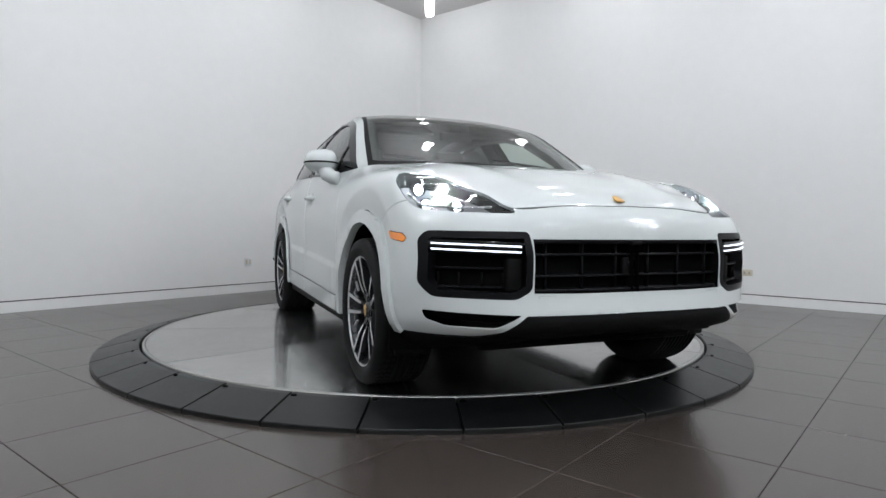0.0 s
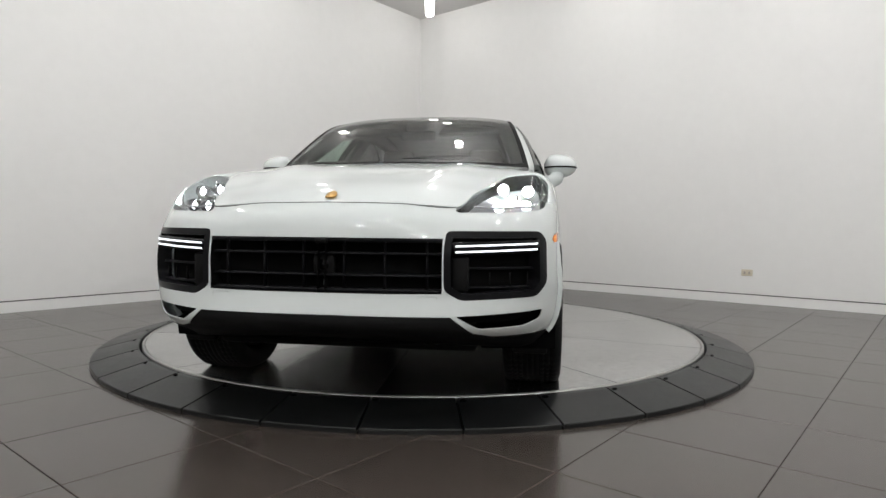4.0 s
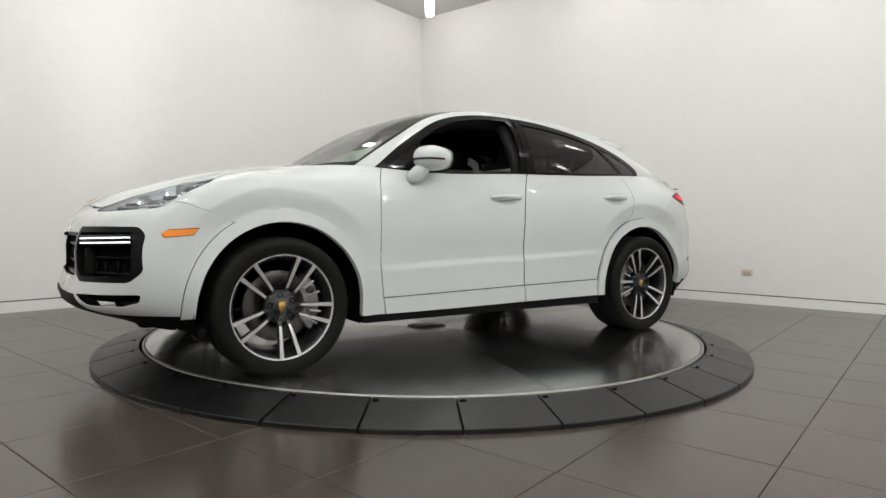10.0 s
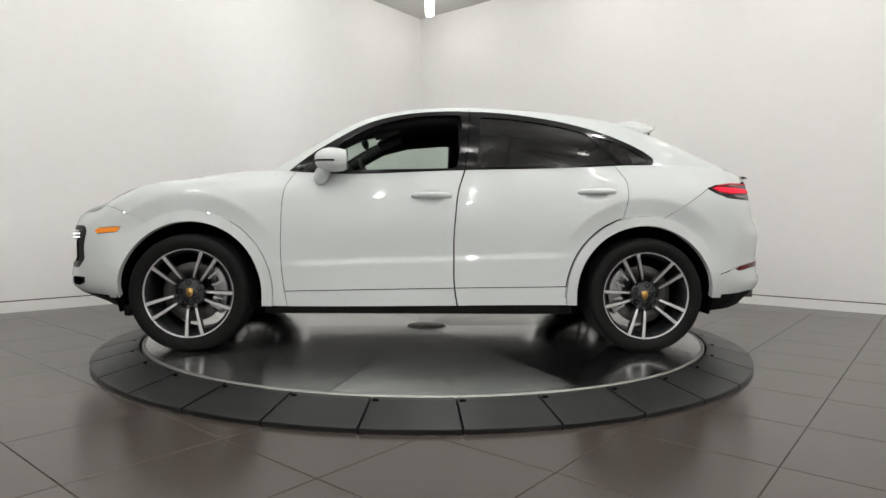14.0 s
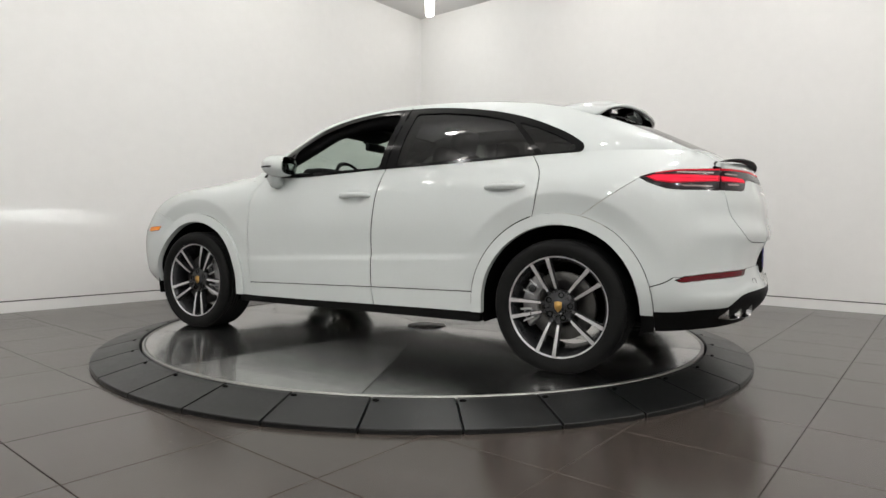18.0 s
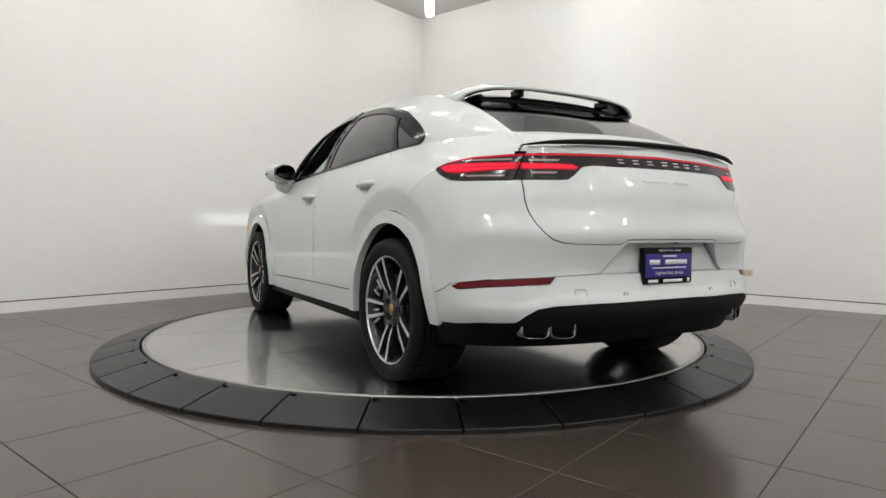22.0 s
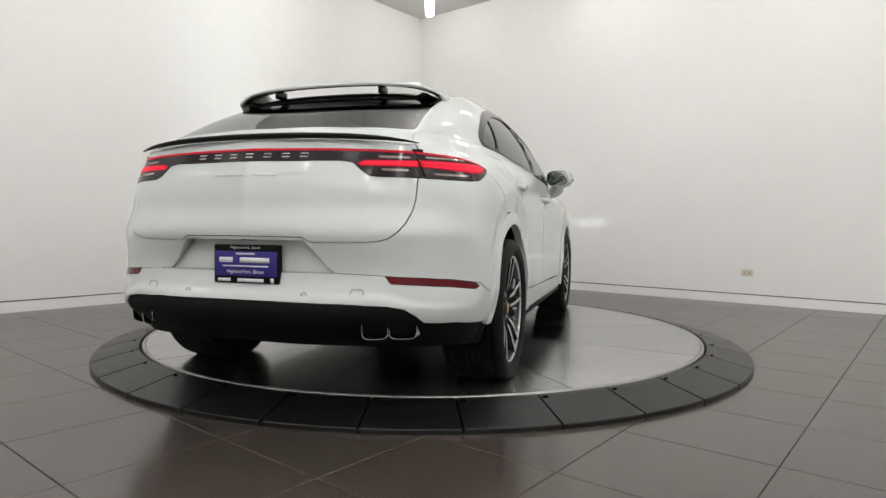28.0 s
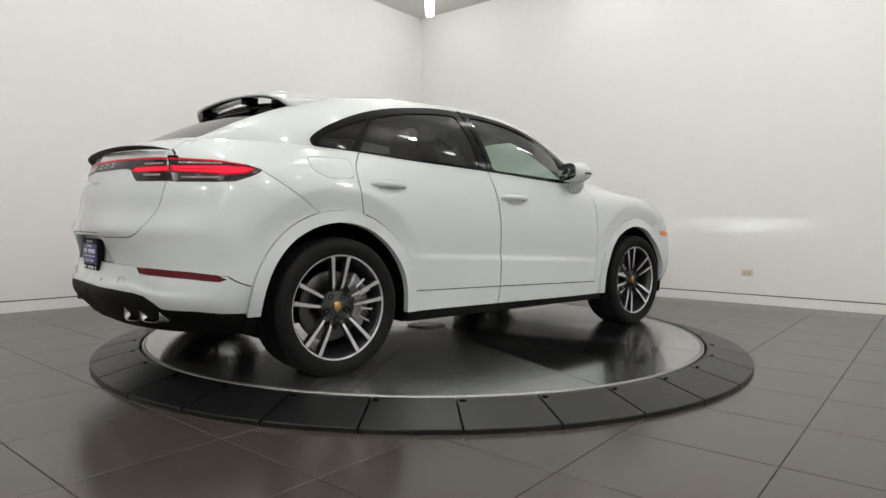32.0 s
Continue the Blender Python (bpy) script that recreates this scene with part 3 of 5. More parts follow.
def both(name, bm, material, parent, label="", smooth=True):
    """A part and its mirror image on the other side. Gives the two."""
    other = mirrored(bm)
    return part(name, bm, material, parent, label, smooth), part(name, other, material, parent, label, smooth)


def rounded(pts, r=0.02, n=4):
    """An outline with rounded corners."""
    out = []
    k = len(pts)
    for i in range(k):
        p0, p, p1 = (np.array(pts[j % k], float) for j in (i - 1, i, i + 1))
        d0, d1 = p0 - p, p1 - p
        l0, l1 = np.linalg.norm(d0), np.linalg.norm(d1)
        c = min(r, l0 * 0.45, l1 * 0.45)
        a, b = p + d0 / l0 * c, p + d1 / l1 * c
        for s in np.linspace(0, 1, n + 1):
            out.append(tuple((1 - s) ** 2 * a + 2 * s * (1 - s) * p + s**2 * b))
    return out


def curve2(pts, n=24):
    """A smooth open line through points in a plane."""
    k = along(pts)
    return [tuple(q) for q in spline(k, np.array(pts, float), np.linspace(0, k[-1], n))]


def arch(cx, cz, r, z0, n=30):
    pts = [(cx + r * math.cos(a), cz + r * math.sin(a)) for a in np.linspace(-0.05, math.pi + 0.05, n)]
    return [(pts[0][0], z0)] + pts + [(pts[-1][0], z0)]


# ---- the car: body panels ----
M_AMBER = mat("amber_lens", (0.75, 0.22, 0.015), 0.2, coat=0.6, vary=0.05, emit=(1.0, 0.28, 0.02), emit_power=0.16)
M_REDLENS = mat("dark_red_lens", (0.11, 0.003, 0.007), 0.12, coat=0.2, vary=0.25, scale=9, spec=0.25)
M_REDGLOW = mat("lit_red_strip", (0.25, 0.005, 0.015), 0.4, vary=0.1, scale=30, emit=(1.0, 0.012, 0.04), emit_power=0.30, spec=0.12)
M_REDCORE = mat("bright_red_core", (0.3, 0.005, 0.015), 0.4, vary=0.1, scale=30, emit=(1.0, 0.020, 0.055), emit_power=0.85, spec=0.12)
M_SMOKEGREY = mat("smoky_clear_strip", (0.30, 0.22, 0.21), 0.2, vary=0.05)
M_SMOKE = mat("smoked_lamp_cover", (0.018, 0.013, 0.015), 0.15, coat=0.1, vary=0.05, spec=0.25)
M_DRL = mat("white_light_bar", (0.9, 0.92, 0.95), 0.3, vary=0, emit=(0.93, 0.96, 1.0), emit_power=1.6)
M_LED = mat("headlight_led", (1, 1, 1), 0.3, vary=0, rough_vary=0, emit=(0.95, 1.0, 0.98), emit_power=70.0)
# Glow of the added slit that throws the headlights' streak on the wall.
M_BEAM = mat("beam_slit_glow", (1, 1, 1), 0.3, vary=0, rough_vary=0, emit=(0.93, 1.0, 0.97), emit_power=120000.0)
M_LAMPIN = mat("headlight_housing", (0.46, 0.46, 0.47), 0.4, metal=0.5, vary=0.1, scale=25)
M_BLUE = mat("dark_blue_plate", (0.030, 0.022, 0.20), 0.4, vary=0.04)
M_WHITEINK = mat("white_print", (0.7, 0.7, 0.75), 0.5, vary=0.02)

UP, FRONT, REAR, LEFT = Vector((0, 0, 1)), Vector((1, 0, 0)), Vector((-1, 0, 0)), Vector((0, 1, 0))
skin = side_skin()


def offset(poly, d):
    """The outline drawn in by d."""
    area = sum(poly[i][0] * poly[(i + 1) % len(poly)][1] - poly[(i + 1) % len(poly)][0] * poly[i][1] for i in range(len(poly)))
    s = 1 if area > 0 else -1
    out = []
    for i in range(len(poly)):
        p0, p, p1 = (np.array(poly[j % len(poly)], float) for j in (i - 1, i, i + 1))
        d0, d1 = (p - p0) / max(np.linalg.norm(p - p0), 1e-9), (p1 - p) / max(np.linalg.norm(p1 - p), 1e-9)
        n0, n1 = np.array([-d0[1], d0[0]]) * s, np.array([-d1[1], d1[0]]) * s
        k = max(1 + float(n0 @ n1), 0.5)
        out.append(tuple(p + (n0 + n1) / k * d))
    return out


def tidy(bm):
    bmesh.ops.remove_doubles(bm, verts=bm.verts, dist=0.0004)
    bmesh.ops.dissolve_degenerate(bm, edges=bm.edges, dist=0.0002)
    bm.normal_update()
    return bm


def biggest(bm):
    """Drop all but the largest connected piece of a sheet."""
    left, best = set(bm.faces), []
    while left:
        stack, piece = [left.pop()], []
        while stack:
            f = stack.pop()
            piece.append(f)
            for e in f.edges:
                for g in e.link_faces:
                    if g in left:
                        left.remove(g)
                        stack.append(g)
        best.append(piece)
    best.sort(key=len)
    for piece in best[:-1]:
        bmesh.ops.delete(bm, geom=piece, context="FACES")
    bmesh.ops.delete(bm, geom=[v for v in bm.verts if not v.link_faces], context="VERTS")
    return bm


def carve(bm, poly, axes, facing, lo=None, hi=None, gap=0.0):
    """Cut an outline out of a sheet, less a fine gap along its edge; lo and hi bound x."""
    keep = []
    for f in region(bm, poly, axes, facing):
        x = f.calc_center_median().x
        if (lo is None or x >= lo) and (hi is None or x <= hi):
            keep.append(f)
    got = lift(bm, keep)
    if gap:
        inner = lift(got, region(got, offset(poly, gap), axes, facing))
        got.free()
        got = inner
    return tidy(got)


def take(poly, axes, facing, lo=None, hi=None, gap=0.0032):
    return carve(skin, poly, axes, facing, lo, hi, gap)


ARCH_F, ARCH_R = (1.494, 0.361), (-1.380, 0.361)
for cx, cz in (ARCH_F, ARCH_R):
    take(arch(cx, cz, 0.443, 0.1), (0, 2), LEFT, gap=0).free()
trim_f = take(arch(ARCH_F[0], ARCH_F[1], 0.510, 0.1), (0, 2), LEFT)
trim_r = take(arch(ARCH_R[0], ARCH_R[1], 0.509, 0.1), (0, 2), LEFT)

foot_f = carve(trim_f, [(1.6, .334), (2.3, .334), (2.3, .1), (1.6, .1)], (0, 2), LEFT)
foot_r = carve(trim_r, [(-1.6, .352), (-2.3, .352), (-2.3, .1), (-1.6, .1)], (0, 2), LEFT)

# lamps and openings of the nose
head_poly = rounded([(.515, .845), (.62, .846), (.76, .85), (.872, .866), (.897, .92), (.895, 1.0), (.83, 1.05), (.70, 1.03), (.55, .92)], 0.03)
headlamp_skin = take(head_poly, (1, 2), FRONT, 1.55)
grille_hole = take([(-.02, .742), (.30, .742), (.485, .742), (.485, .526), (.30, .523), (-.02, .522)], (1, 2), FRONT, 1.9, gap=0)
intake_poly = rounded([(.49, .70), (.497, .772), (.86, .774), (.886, .74), (.892, .56), (.85, .506), (.555, .500), (.492, .538)], 0.022)
intake_hole = take(intake_poly, (1, 2), FRONT, 1.9, gap=0)
low_poly = rounded([(.54, .440), (.875, .450), (.862, .412), (.80, .388), (.63, .386)], 0.012)
low_hole = take(low_poly, (1, 2), FRONT, 1.9, gap=0)
valance_f = take([(-.02, .438), (.52, .438), (.605, .368), (.68, .348), (.86, .342), (.98, .330), (.98, .1), (-.02, .1)], (1, 2), FRONT, 1.85)
amber_poly = rounded([(2.092, .742), (2.075, .722), (1.945, .734), (1.915, .772), (2.06, .762)], 0.008)
amber = take(amber_poly, (0, 2), LEFT, 1.7)

# lamps and openings of the tail
tail_side = take(rounded([(-1.795, 1.056), (-1.85, 1.022), (-1.93, .992), (-2.0, .986), (-2.163, .986), (-2.163, 1.104), (-1.98, 1.096), (-1.86, 1.078)], 0.008), (0, 2), LEFT, -2.3, -1.6)
tail_gate_lamp = take([(-.02, 1.117), (.28, 1.114), (.53, 1.109), (.75, 1.102), (.75, .988), (.57, .990), (.53, .993), (.505, 1.008), (.455, 1.050), (.41, 1.057), (-.02, 1.058)], (1, 2), REAR, None, -2.0)
reflector = take(rounded([(.606, .586), (.632, .552), (.75, .545), (.85, .535), (.925, .520), (.936, .532), (.918, .553), (.85, .568), (.75, .578)], 0.004), (1, 2), REAR, None, -1.8)
diffuser = take([(-.02, .474), (.44, .472), (.625, .464), (.69, .452), (.73, .425), (.757, .393), (.80, .388), (.86, .385), (1.0, .345), (1.0, .1), (-.02, .1)], (1, 2), REAR, None, -1.6)
recess_poly = [(-.02, .728), (.285, .728), (.375, .615), (.405, .594), (.405, .590), (-.02, .588)]
gate = take([(-.02, .739), (.28, .737), (.315, .717), (.537, .719), (.59, .724), (.632, .738), (.664, .765), (.688, .80), (.705, .85), (.714, .906), (.714, .99), (.708, 1.095), (.690, 1.13), (.655, 1.17), (.648, 1.35), (-.02, 1.35)], (1, 2), REAR, None, -1.95, gap=0.0045)
plate_recess = take(recess_poly, (1, 2), REAR, None, -1.9, gap=0)

# doors, wings and bumpers
SILL_LINE = [(1.1, .372), (.91, .377), (-.152, .402), (-.95, .416)]
F_SEAM = curve2([(.868, 1.17), (.880, 1.107), (.912, 1.058), (.930, .959), (.937, .783), (.937, .571), (.923, .429), (.893, .25)], 20)
B_SEAM = curve2([(-.18, .25), (-.152, .437), (-.150, .58), (-.149, .723), (-.159, .865), (-.175, 1.008), (-.216, 1.143), (-.235, 1.20)], 20)
R_SEAM = curve2([(-1.17, 1.24), (-1.225, 1.165), (-1.258, 1.11), (-1.267, 1.021), (-1.254, .931), (-1.225, .82)], 14)
door_f = take(F_SEAM + B_SEAM, (0, 2), LEFT, -.5, 1.1, gap=0.0042)
door_r = take(list(reversed(B_SEAM)) + [(-.86, .25), (-1.0, .6)] + list(reversed(R_SEAM)), (0, 2), LEFT, -1.4, 0, gap=0.0042)


def split_low(bm):
    """Divide a door along the line of its lower trim."""
    return carve(bm, SILL_LINE + [(-.95, .1), (1.1, .1)], (0, 2), LEFT, gap=0.0055)


low_f, low_r = split_low(door_f), split_low(door_r)
bumper_f = take([(1.45, .1), (1.45, .775), (1.735, .795), (1.96, .885), (2.12, .925), (2.7, .925), (2.7, .1)], (0, 2), None, 1.4)
quarter_seam = [(-1.80, 1.053), (-1.66, .96), (-1.47, .835)]
bumper_r = take(quarter_seam + [(-1.47, .1), (-2.8, .1), (-2.8, 1.02), (-2.0, 1.0), (-1.84, 1.03)], (0, 2), None, None, -1.3)
tidy(skin)
wing_f = take([(.80, .1), (.80, 1.4), (2.6, 1.4), (2.6, .1)], (0, 2), None, .70, gap=0)
fuel_flap = take(rounded([(-1.275, 1.150), (-1.285, 1.040), (-1.44, 1.030), (-1.535, 1.075), (-1.535, 1.150)], 0.04), (0, 2), LEFT, gap=0)
quarter = biggest(skin)



def add_pair(name, bm, material, label="", parent=None, gap=0.0, depth=0.004, out=0.0, smooth=True):
    panel(bm, gap, depth, out)
    return both(name, bm, material, parent or car, label, smooth)


def narrow(bm, d):
    """Draw the bonnet in from its neighbours by a fine gap."""
    for v in bm.verts:
        if v.is_boundary:
            v.co.y -= math.copysign(min(d, abs(v.co.y)), v.co.y)
            if v.co.x > 2.2:
                v.co.x -= d
    return bm


def join_halves(bm):
    """One sheet across the middle line from its left half."""
    other = mirrored(bm)
    merge(bm, other)
    bmesh.ops.remove_doubles(bm, verts=[v for v in bm.verts if abs(v.co.y) < 0.03], dist=0.0008)
    bm.normal_update()
    return bm


def whole(name, bm, material, label="", gap=0.0, depth=0.004, out=0.0, parent=None):
    bmesh.ops.delete(bm, geom=[v for v in bm.verts if v.co.y < -1e-4], context="VERTS")
    for v in bm.verts:
        if v.co.y < 0.0015:
            v.co.y = 0.0
    join_halves(bm)
    return part(name, panel(bm, gap, depth, out), material, parent or car, label)


# dark rod for the shaded shut gap between the rear doors and wheel arches
rim_line = sorted((math.atan2(v.co.z - ARCH_R[1], v.co.x - ARCH_R[0]), v.co.y) for v in trim_r.verts
                  if v.is_boundary and math.hypot(v.co.x - ARCH_R[0], v.co.z - ARCH_R[1]) > 0.503)
ra = np.linspace(-0.04, 1.255, 42)
ry = np.interp(ra, [q[0] for q in rim_line], [q[1] for q in rim_line])
ry = np.convolve(np.pad(ry, 2, mode="edge"), np.ones(5) / 5, mode="valid")
arch_seam = tube([(ARCH_R[0] + 0.5125 * math.cos(a), y + 0.0005, ARCH_R[1] + 0.5125 * math.sin(a)) for a, y in zip(ra, ry)], 0.0034, 6)
add_pair("wheel_arch_trim", trim_f, M_PAINT, "white wheel arch lip", out=0.018, depth=0.04)
add_pair("wheel_arch_trim", trim_r, M_PAINT, "white wheel arch lip", out=0.018, depth=0.04)
add_pair("arch_foot", foot_f, M_BLACKPL, "black foot of the wheel arch")
add_pair("arch_foot", foot_r, M_BLACKPL, "black foot of the wheel arch")
wings = add_pair("front_wing", wing_f, M_PAINT)
flap_l = fuel_flap.copy()
quarters = add_pair("rear_quarter", quarter, M_PAINT)
flap_l = tidy(flap_l)
part("quarter_skin", flap_l, M_PAINT, quarters[0])
flap_r = mirrored(fuel_flap)
fuel_flap.free()
FLAP = rounded([(-1.275, 1.150), (-1.285, 1.040), (-1.44, 1.030), (-1.535, 1.075), (-1.535, 1.150)], 0.04)
part("fuel_flap", panel(carve(flap_r, offset(FLAP, 0.002), (0, 2), -LEFT, gap=0.0), 0.0, 0.01), M_PAINT, quarters[1], "white fuel filler flap")
flap_r.free()
front_doors = add_pair("front_door", door_f, M_PAINT)
rear_doors = add_pair("rear_door", door_r, M_PAINT)
for a, d in zip(both("arch_gap_line", arch_seam, M_DARK, car, "dark rod in place of the shaded gap along the wheel arch"), rear_doors):
    a.parent = d
for bm, doors in ((low_f, front_doors), (low_r, rear_doors)):
    panel(bm, 0.0, 0.012, 0.003)
    other = mirrored(bm)
    part("lower_trim", bm, M_PAINT, doors[0])
    part("lower_trim", other, M_PAINT, doors[1])
upper_r = carve(bumper_r, [(.407, .592), (.61, .584), (.80, .57), (.935, .545), (.955, .494), (.97, .478), (1.1, .472), (1.1, 1.2), (.286, 1.2), (.286, .728), (.376, .616)], (1, 2), None, None, -1.55, gap=0.0022)
bump_f = whole("front_bumper", bumper_f, M_PAINT, "white front bumper with wide black intakes")
bump_r = whole("rear_bumper", bumper_r, M_PAINT, "white rear bumper over a black diffuser")
for a in add_pair("bumper_step", upper_r, M_PAINT, depth=0.02):
    a.parent = bump_r
whole("front_valance", valance_f, M_BLACKPL, "black lower front valance", parent=bump_f, out=0.002)
whole("diffuser", diffuser, M_BLACKPL, "black plastic rear diffuser", parent=bump_r, out=-0.004)
tailgate = whole("tailgate", gate, M_PAINT, "white tailgate")
rim = [e for e in plate_recess.edges if e.is_boundary and min(v.co.y for v in e.verts) > 0.004]
mouth = {v: plate_recess.verts.new(v.co) for e in rim for v in e.verts}
walls = [tuple(e.verts) for e in rim]
for v in list(plate_recess.verts):
    if v not in mouth.values():
        v.co.x = max(v.co.x, -2.316)
for v0, v1 in walls:
    if abs(mouth[v0].co.x - v0.co.x) + abs(mouth[v1].co.x - v1.co.x) > 0.002:
        plate_recess.faces.new((v0, v1, mouth[v1], mouth[v0]))
bmesh.ops.delete(plate_recess, geom=[v for v in plate_recess.verts if not v.link_faces], context="VERTS")
plate_recess.normal_update()
whole("plate_recess", plate_recess, M_PAINT, "white recessed field behind the plate", parent=bump_r, depth=0.001, gap=0.0)
for a, w in zip(add_pair("side_marker", amber, M_AMBER, "amber side marker lamp", out=0.004), wings):
    a.parent = bump_f
for a in add_pair("rear_reflector", reflector, M_REDLENS, "dark red bumper reflector", out=0.002):
    a.parent = bump_r

# glasshouse
house = glasshouse_skin()
DLO_TOP = [(.91, 1.135), (.748, 1.264), (.599, 1.362), (.412, 1.468), (.224, 1.527), (.036, 1.556), (-.152, 1.567), (-.342, 1.567), (-.532, 1.555),
           (-.723, 1.530), (-.915, 1.494), (-1.107, 1.440), (-1.302, 1.360), (-1.392, 1.314), (-1.452, 1.274)]
dlo = curve2(DLO_TOP, 44) + [(-1.472, 1.256), (-1.479, 1.237), (-1.474, 1.219), (-1.456, 1.207), (-1.40, 1.196), (-1.30, 1.180), (-1.1, 1.10), (.7, 1.05), (.93, 1.05)]
frame_skin = lift(house, region(house, dlo, (0, 2), LEFT))


def pane(poly, r=0.012):
    return lift(frame_skin, region(frame_skin, rounded(poly, r), (0, 2), LEFT))


open_l = pane([(.60, 1.136), (.592, 1.315), (.50, 1.375), (.411, 1.425), (.30, 1.468), (.224, 1.489), (.12, 1.512), (.036, 1.525), (-.06, 1.533), (-.200, 1.534), (-.214, 1.46), (-.168, 1.163)], 0.03)
corner = pane([(.845, 1.136), (.625, 1.134), (.612, 1.305)])
rear_pane = pane([(-.295, 1.168), (-.335, 1.523), (-.532, 1.514), (-.723, 1.489), (-.86, 1.463), (-.97, 1.435), (-1.035, 1.415), (-1.215, 1.207)], 0.02)
quarter_pane = pane([(-1.075, 1.407), (-1.20, 1.364), (-1.302, 1.320), (-1.375, 1.281), (-1.425, 1.248), (-1.434, 1.232), (-1.425, 1.221), (-1.39, 1.214), (-1.255, 1.206)], 0.014)
pillar = lift(frame_skin, region(frame_skin, [(-.160, 1.0), (-.160, 1.165), (-.208, 1.46), (-.208, 1.7), (-.345, 1.7), (-.335, 1.52), (-.297, 1.165), (-.297, 1.0)], (0, 2), LEFT))
add_pair("side_frame", house, M_PAINT, "white roof pillar and side frame", gap=0.0, depth=0.003)
add_pair("window_trim", frame_skin, M_BLACKGLOSS, "gloss black window surround", out=0.004, gap=0.0)
joint = []
for z in np.linspace(1.14, 1.575, 16):
    x = np.interp(z, [1.165, 1.50], [-.219, -.262])
    v = min(pillar.verts, key=lambda q: (q.co.x - x) ** 2 + (q.co.z - z) ** 2)
    joint.append((x, v.co.y + 0.0015, z))
pillars = add_pair("centre_pillar", pillar, M_BLACKGLOSS, "gloss black centre pillar", out=0.002)
for a, p in zip(both("pillar_joint", tube(joint, 0.0035, 6), M_DARK, car, "thin dark joint between the doors"), pillars):
    a.parent = p
glass_r = mirrored(open_l)
open_l.free()
part("front_window", panel(glass_r, 0.0, 0.004, -0.004), M_GLASS, front_doors[1], "clear side window, closed")
add_pair("corner_window", corner, M_PRIVACY, "small dark corner window", gap=0.0, depth=0.004, out=-0.002)
for a, d in zip(add_pair("rear_window", rear_pane, M_PRIVACY, "dark privacy glass", gap=0.0, depth=0.004, out=-0.002), rear_doors):
    a.parent = d
add_pair("quarter_window", quarter_pane, M_PRIVACY, "dark privacy glass", gap=0.0, depth=0.004, out=-0.002)

roof = roof_skin()
screen = lift(roof, region(roof, [(1.4, -.9), (1.4, .9), (.225, .9), (.238, .35), (.24, 0), (.238, -.35), (.225, -.9)], (0, 1), UP))
screen_in = lift(screen, region(screen, [(1.10, .0), (1.085, .35), (1.02, .68), (.985, .748), (.70, .694), (.45, .638), (.27, .598), (.262, .3), (.262, -.3), (.27, -.598), (.45, -.638), (.70, -.694), (.985, -.748), (1.02, -.68), (1.085, -.35)], (0, 1), UP))
roof_glass = lift(roof, region(roof, rounded([(.10, -.50), (.10, .50), (-.98, .47), (-.98, -.47)], 0.05), (0, 1), UP))
back = lift(roof, region(roof, rounded([(-1.40, -.592), (-1.36, 0), (-1.40, .592), (-1.65, .602), (-1.82, .614), (-2.015, .636), (-2.09, .35), (-2.107, 0), (-2.09, -.35), (-2.015, -.636), (-1.82, -.614), (-1.65, -.602)], 0.03), (0, 1), UP))
part("roof_panel", panel(roof, 0.0, 0.003), M_PAINT, car, "white roof panel")
part("screen_border", panel(screen, 0.0, 0.006), M_BLACKPL, car, "black windscreen border")
part("windscreen", panel(screen_in, 0.0, 0.004), M_GLASS, car, "curved clear windscreen")
part("glass_roof", panel(roof_glass, 0.0, 0.006, 0.002), M_BLACKGLOSS, car, "black panoramic glass roof")
part("rear_screen", panel(back, 0.0, 0.004), M_PRIVACY, car, "dark sloping rear window")


def deck_skin():
    n, m = 40, 10
    end = spline(KNOT, SKIN[5], np.linspace(KNOT[14], KNOT[17], n))
    rail, mid = np.array(LINE_RAIL[-1]), np.array(LINE_MID[-1])
    P = np.zeros((n, m, 3))
    for i in range(n):
        y = end[i, 1] / 0.65
        a = mid + (rail - mid) * np.array([y**2.2, 0, y**2.2])
        a[1] = 0.65 * y
        for j in range(m):
            w = j / (m - 1)
            P[i, j] = a * (1 - w) + end[i] * w
            P[i, j, 2] += -0.010 * math.sin(math.pi * w)
    P[-1, :, 1] = 0
    return face_out(grid_mesh(P), (-2, 0, 0.5))


whole("rear_deck", deck_skin(), M_PAINT, "white deck under the rear window", gap=0.0, depth=0.003, parent=tailgate)
bonnet = part("bonnet", panel(narrow(bonnet_skin(), 0.0035), 0.0, 0.014), M_PAINT, car, "white bonnet with two soft ridges")
# Dark rod added in place of the shaded gap at the bonnet's front edge.
nose = [tuple(p) for p in spline(KNOT, SKIN[5], np.linspace(KNOT[0], KNOT[2], 24))]
nose = [(x - 0.001, -y, z) for x, y, z in reversed(nose[1:])] + [(x - 0.001, y, z) for x, y, z in nose]
part("bonnet_gap_line", tube(nose, 0.0024, 6), M_DARK, car, "dark shut line before the bonnet")
crest = [(-.026, .034), (0, .038), (.026, .034), (.027, 0), (.018, -.022), (0, -.037), (-.018, -.022), (-.027, 0)]
part("badge", prism([(x * .85, y * .85) for x, y in crest], 0.004, 0.001), M_GOLD, bonnet, "small golden shield badge", m=pose(2.302, 0, 0.918, 0, 30, 0) @ pose(0, 0, 0, 0, 0, -90))
cowl = []
for k in range(25):
    y = -0.72 + 1.44 * k / 24
    cowl.append((1.16 - 0.13 * (abs(y) / 0.79) ** 2, y, 1.142 - 0.022 * (abs(y) / 0.79) ** 2))
part("cowl", tube(cowl, 0.022, 8), M_BLACKPL, car, "black cowl strip below the windscreen")
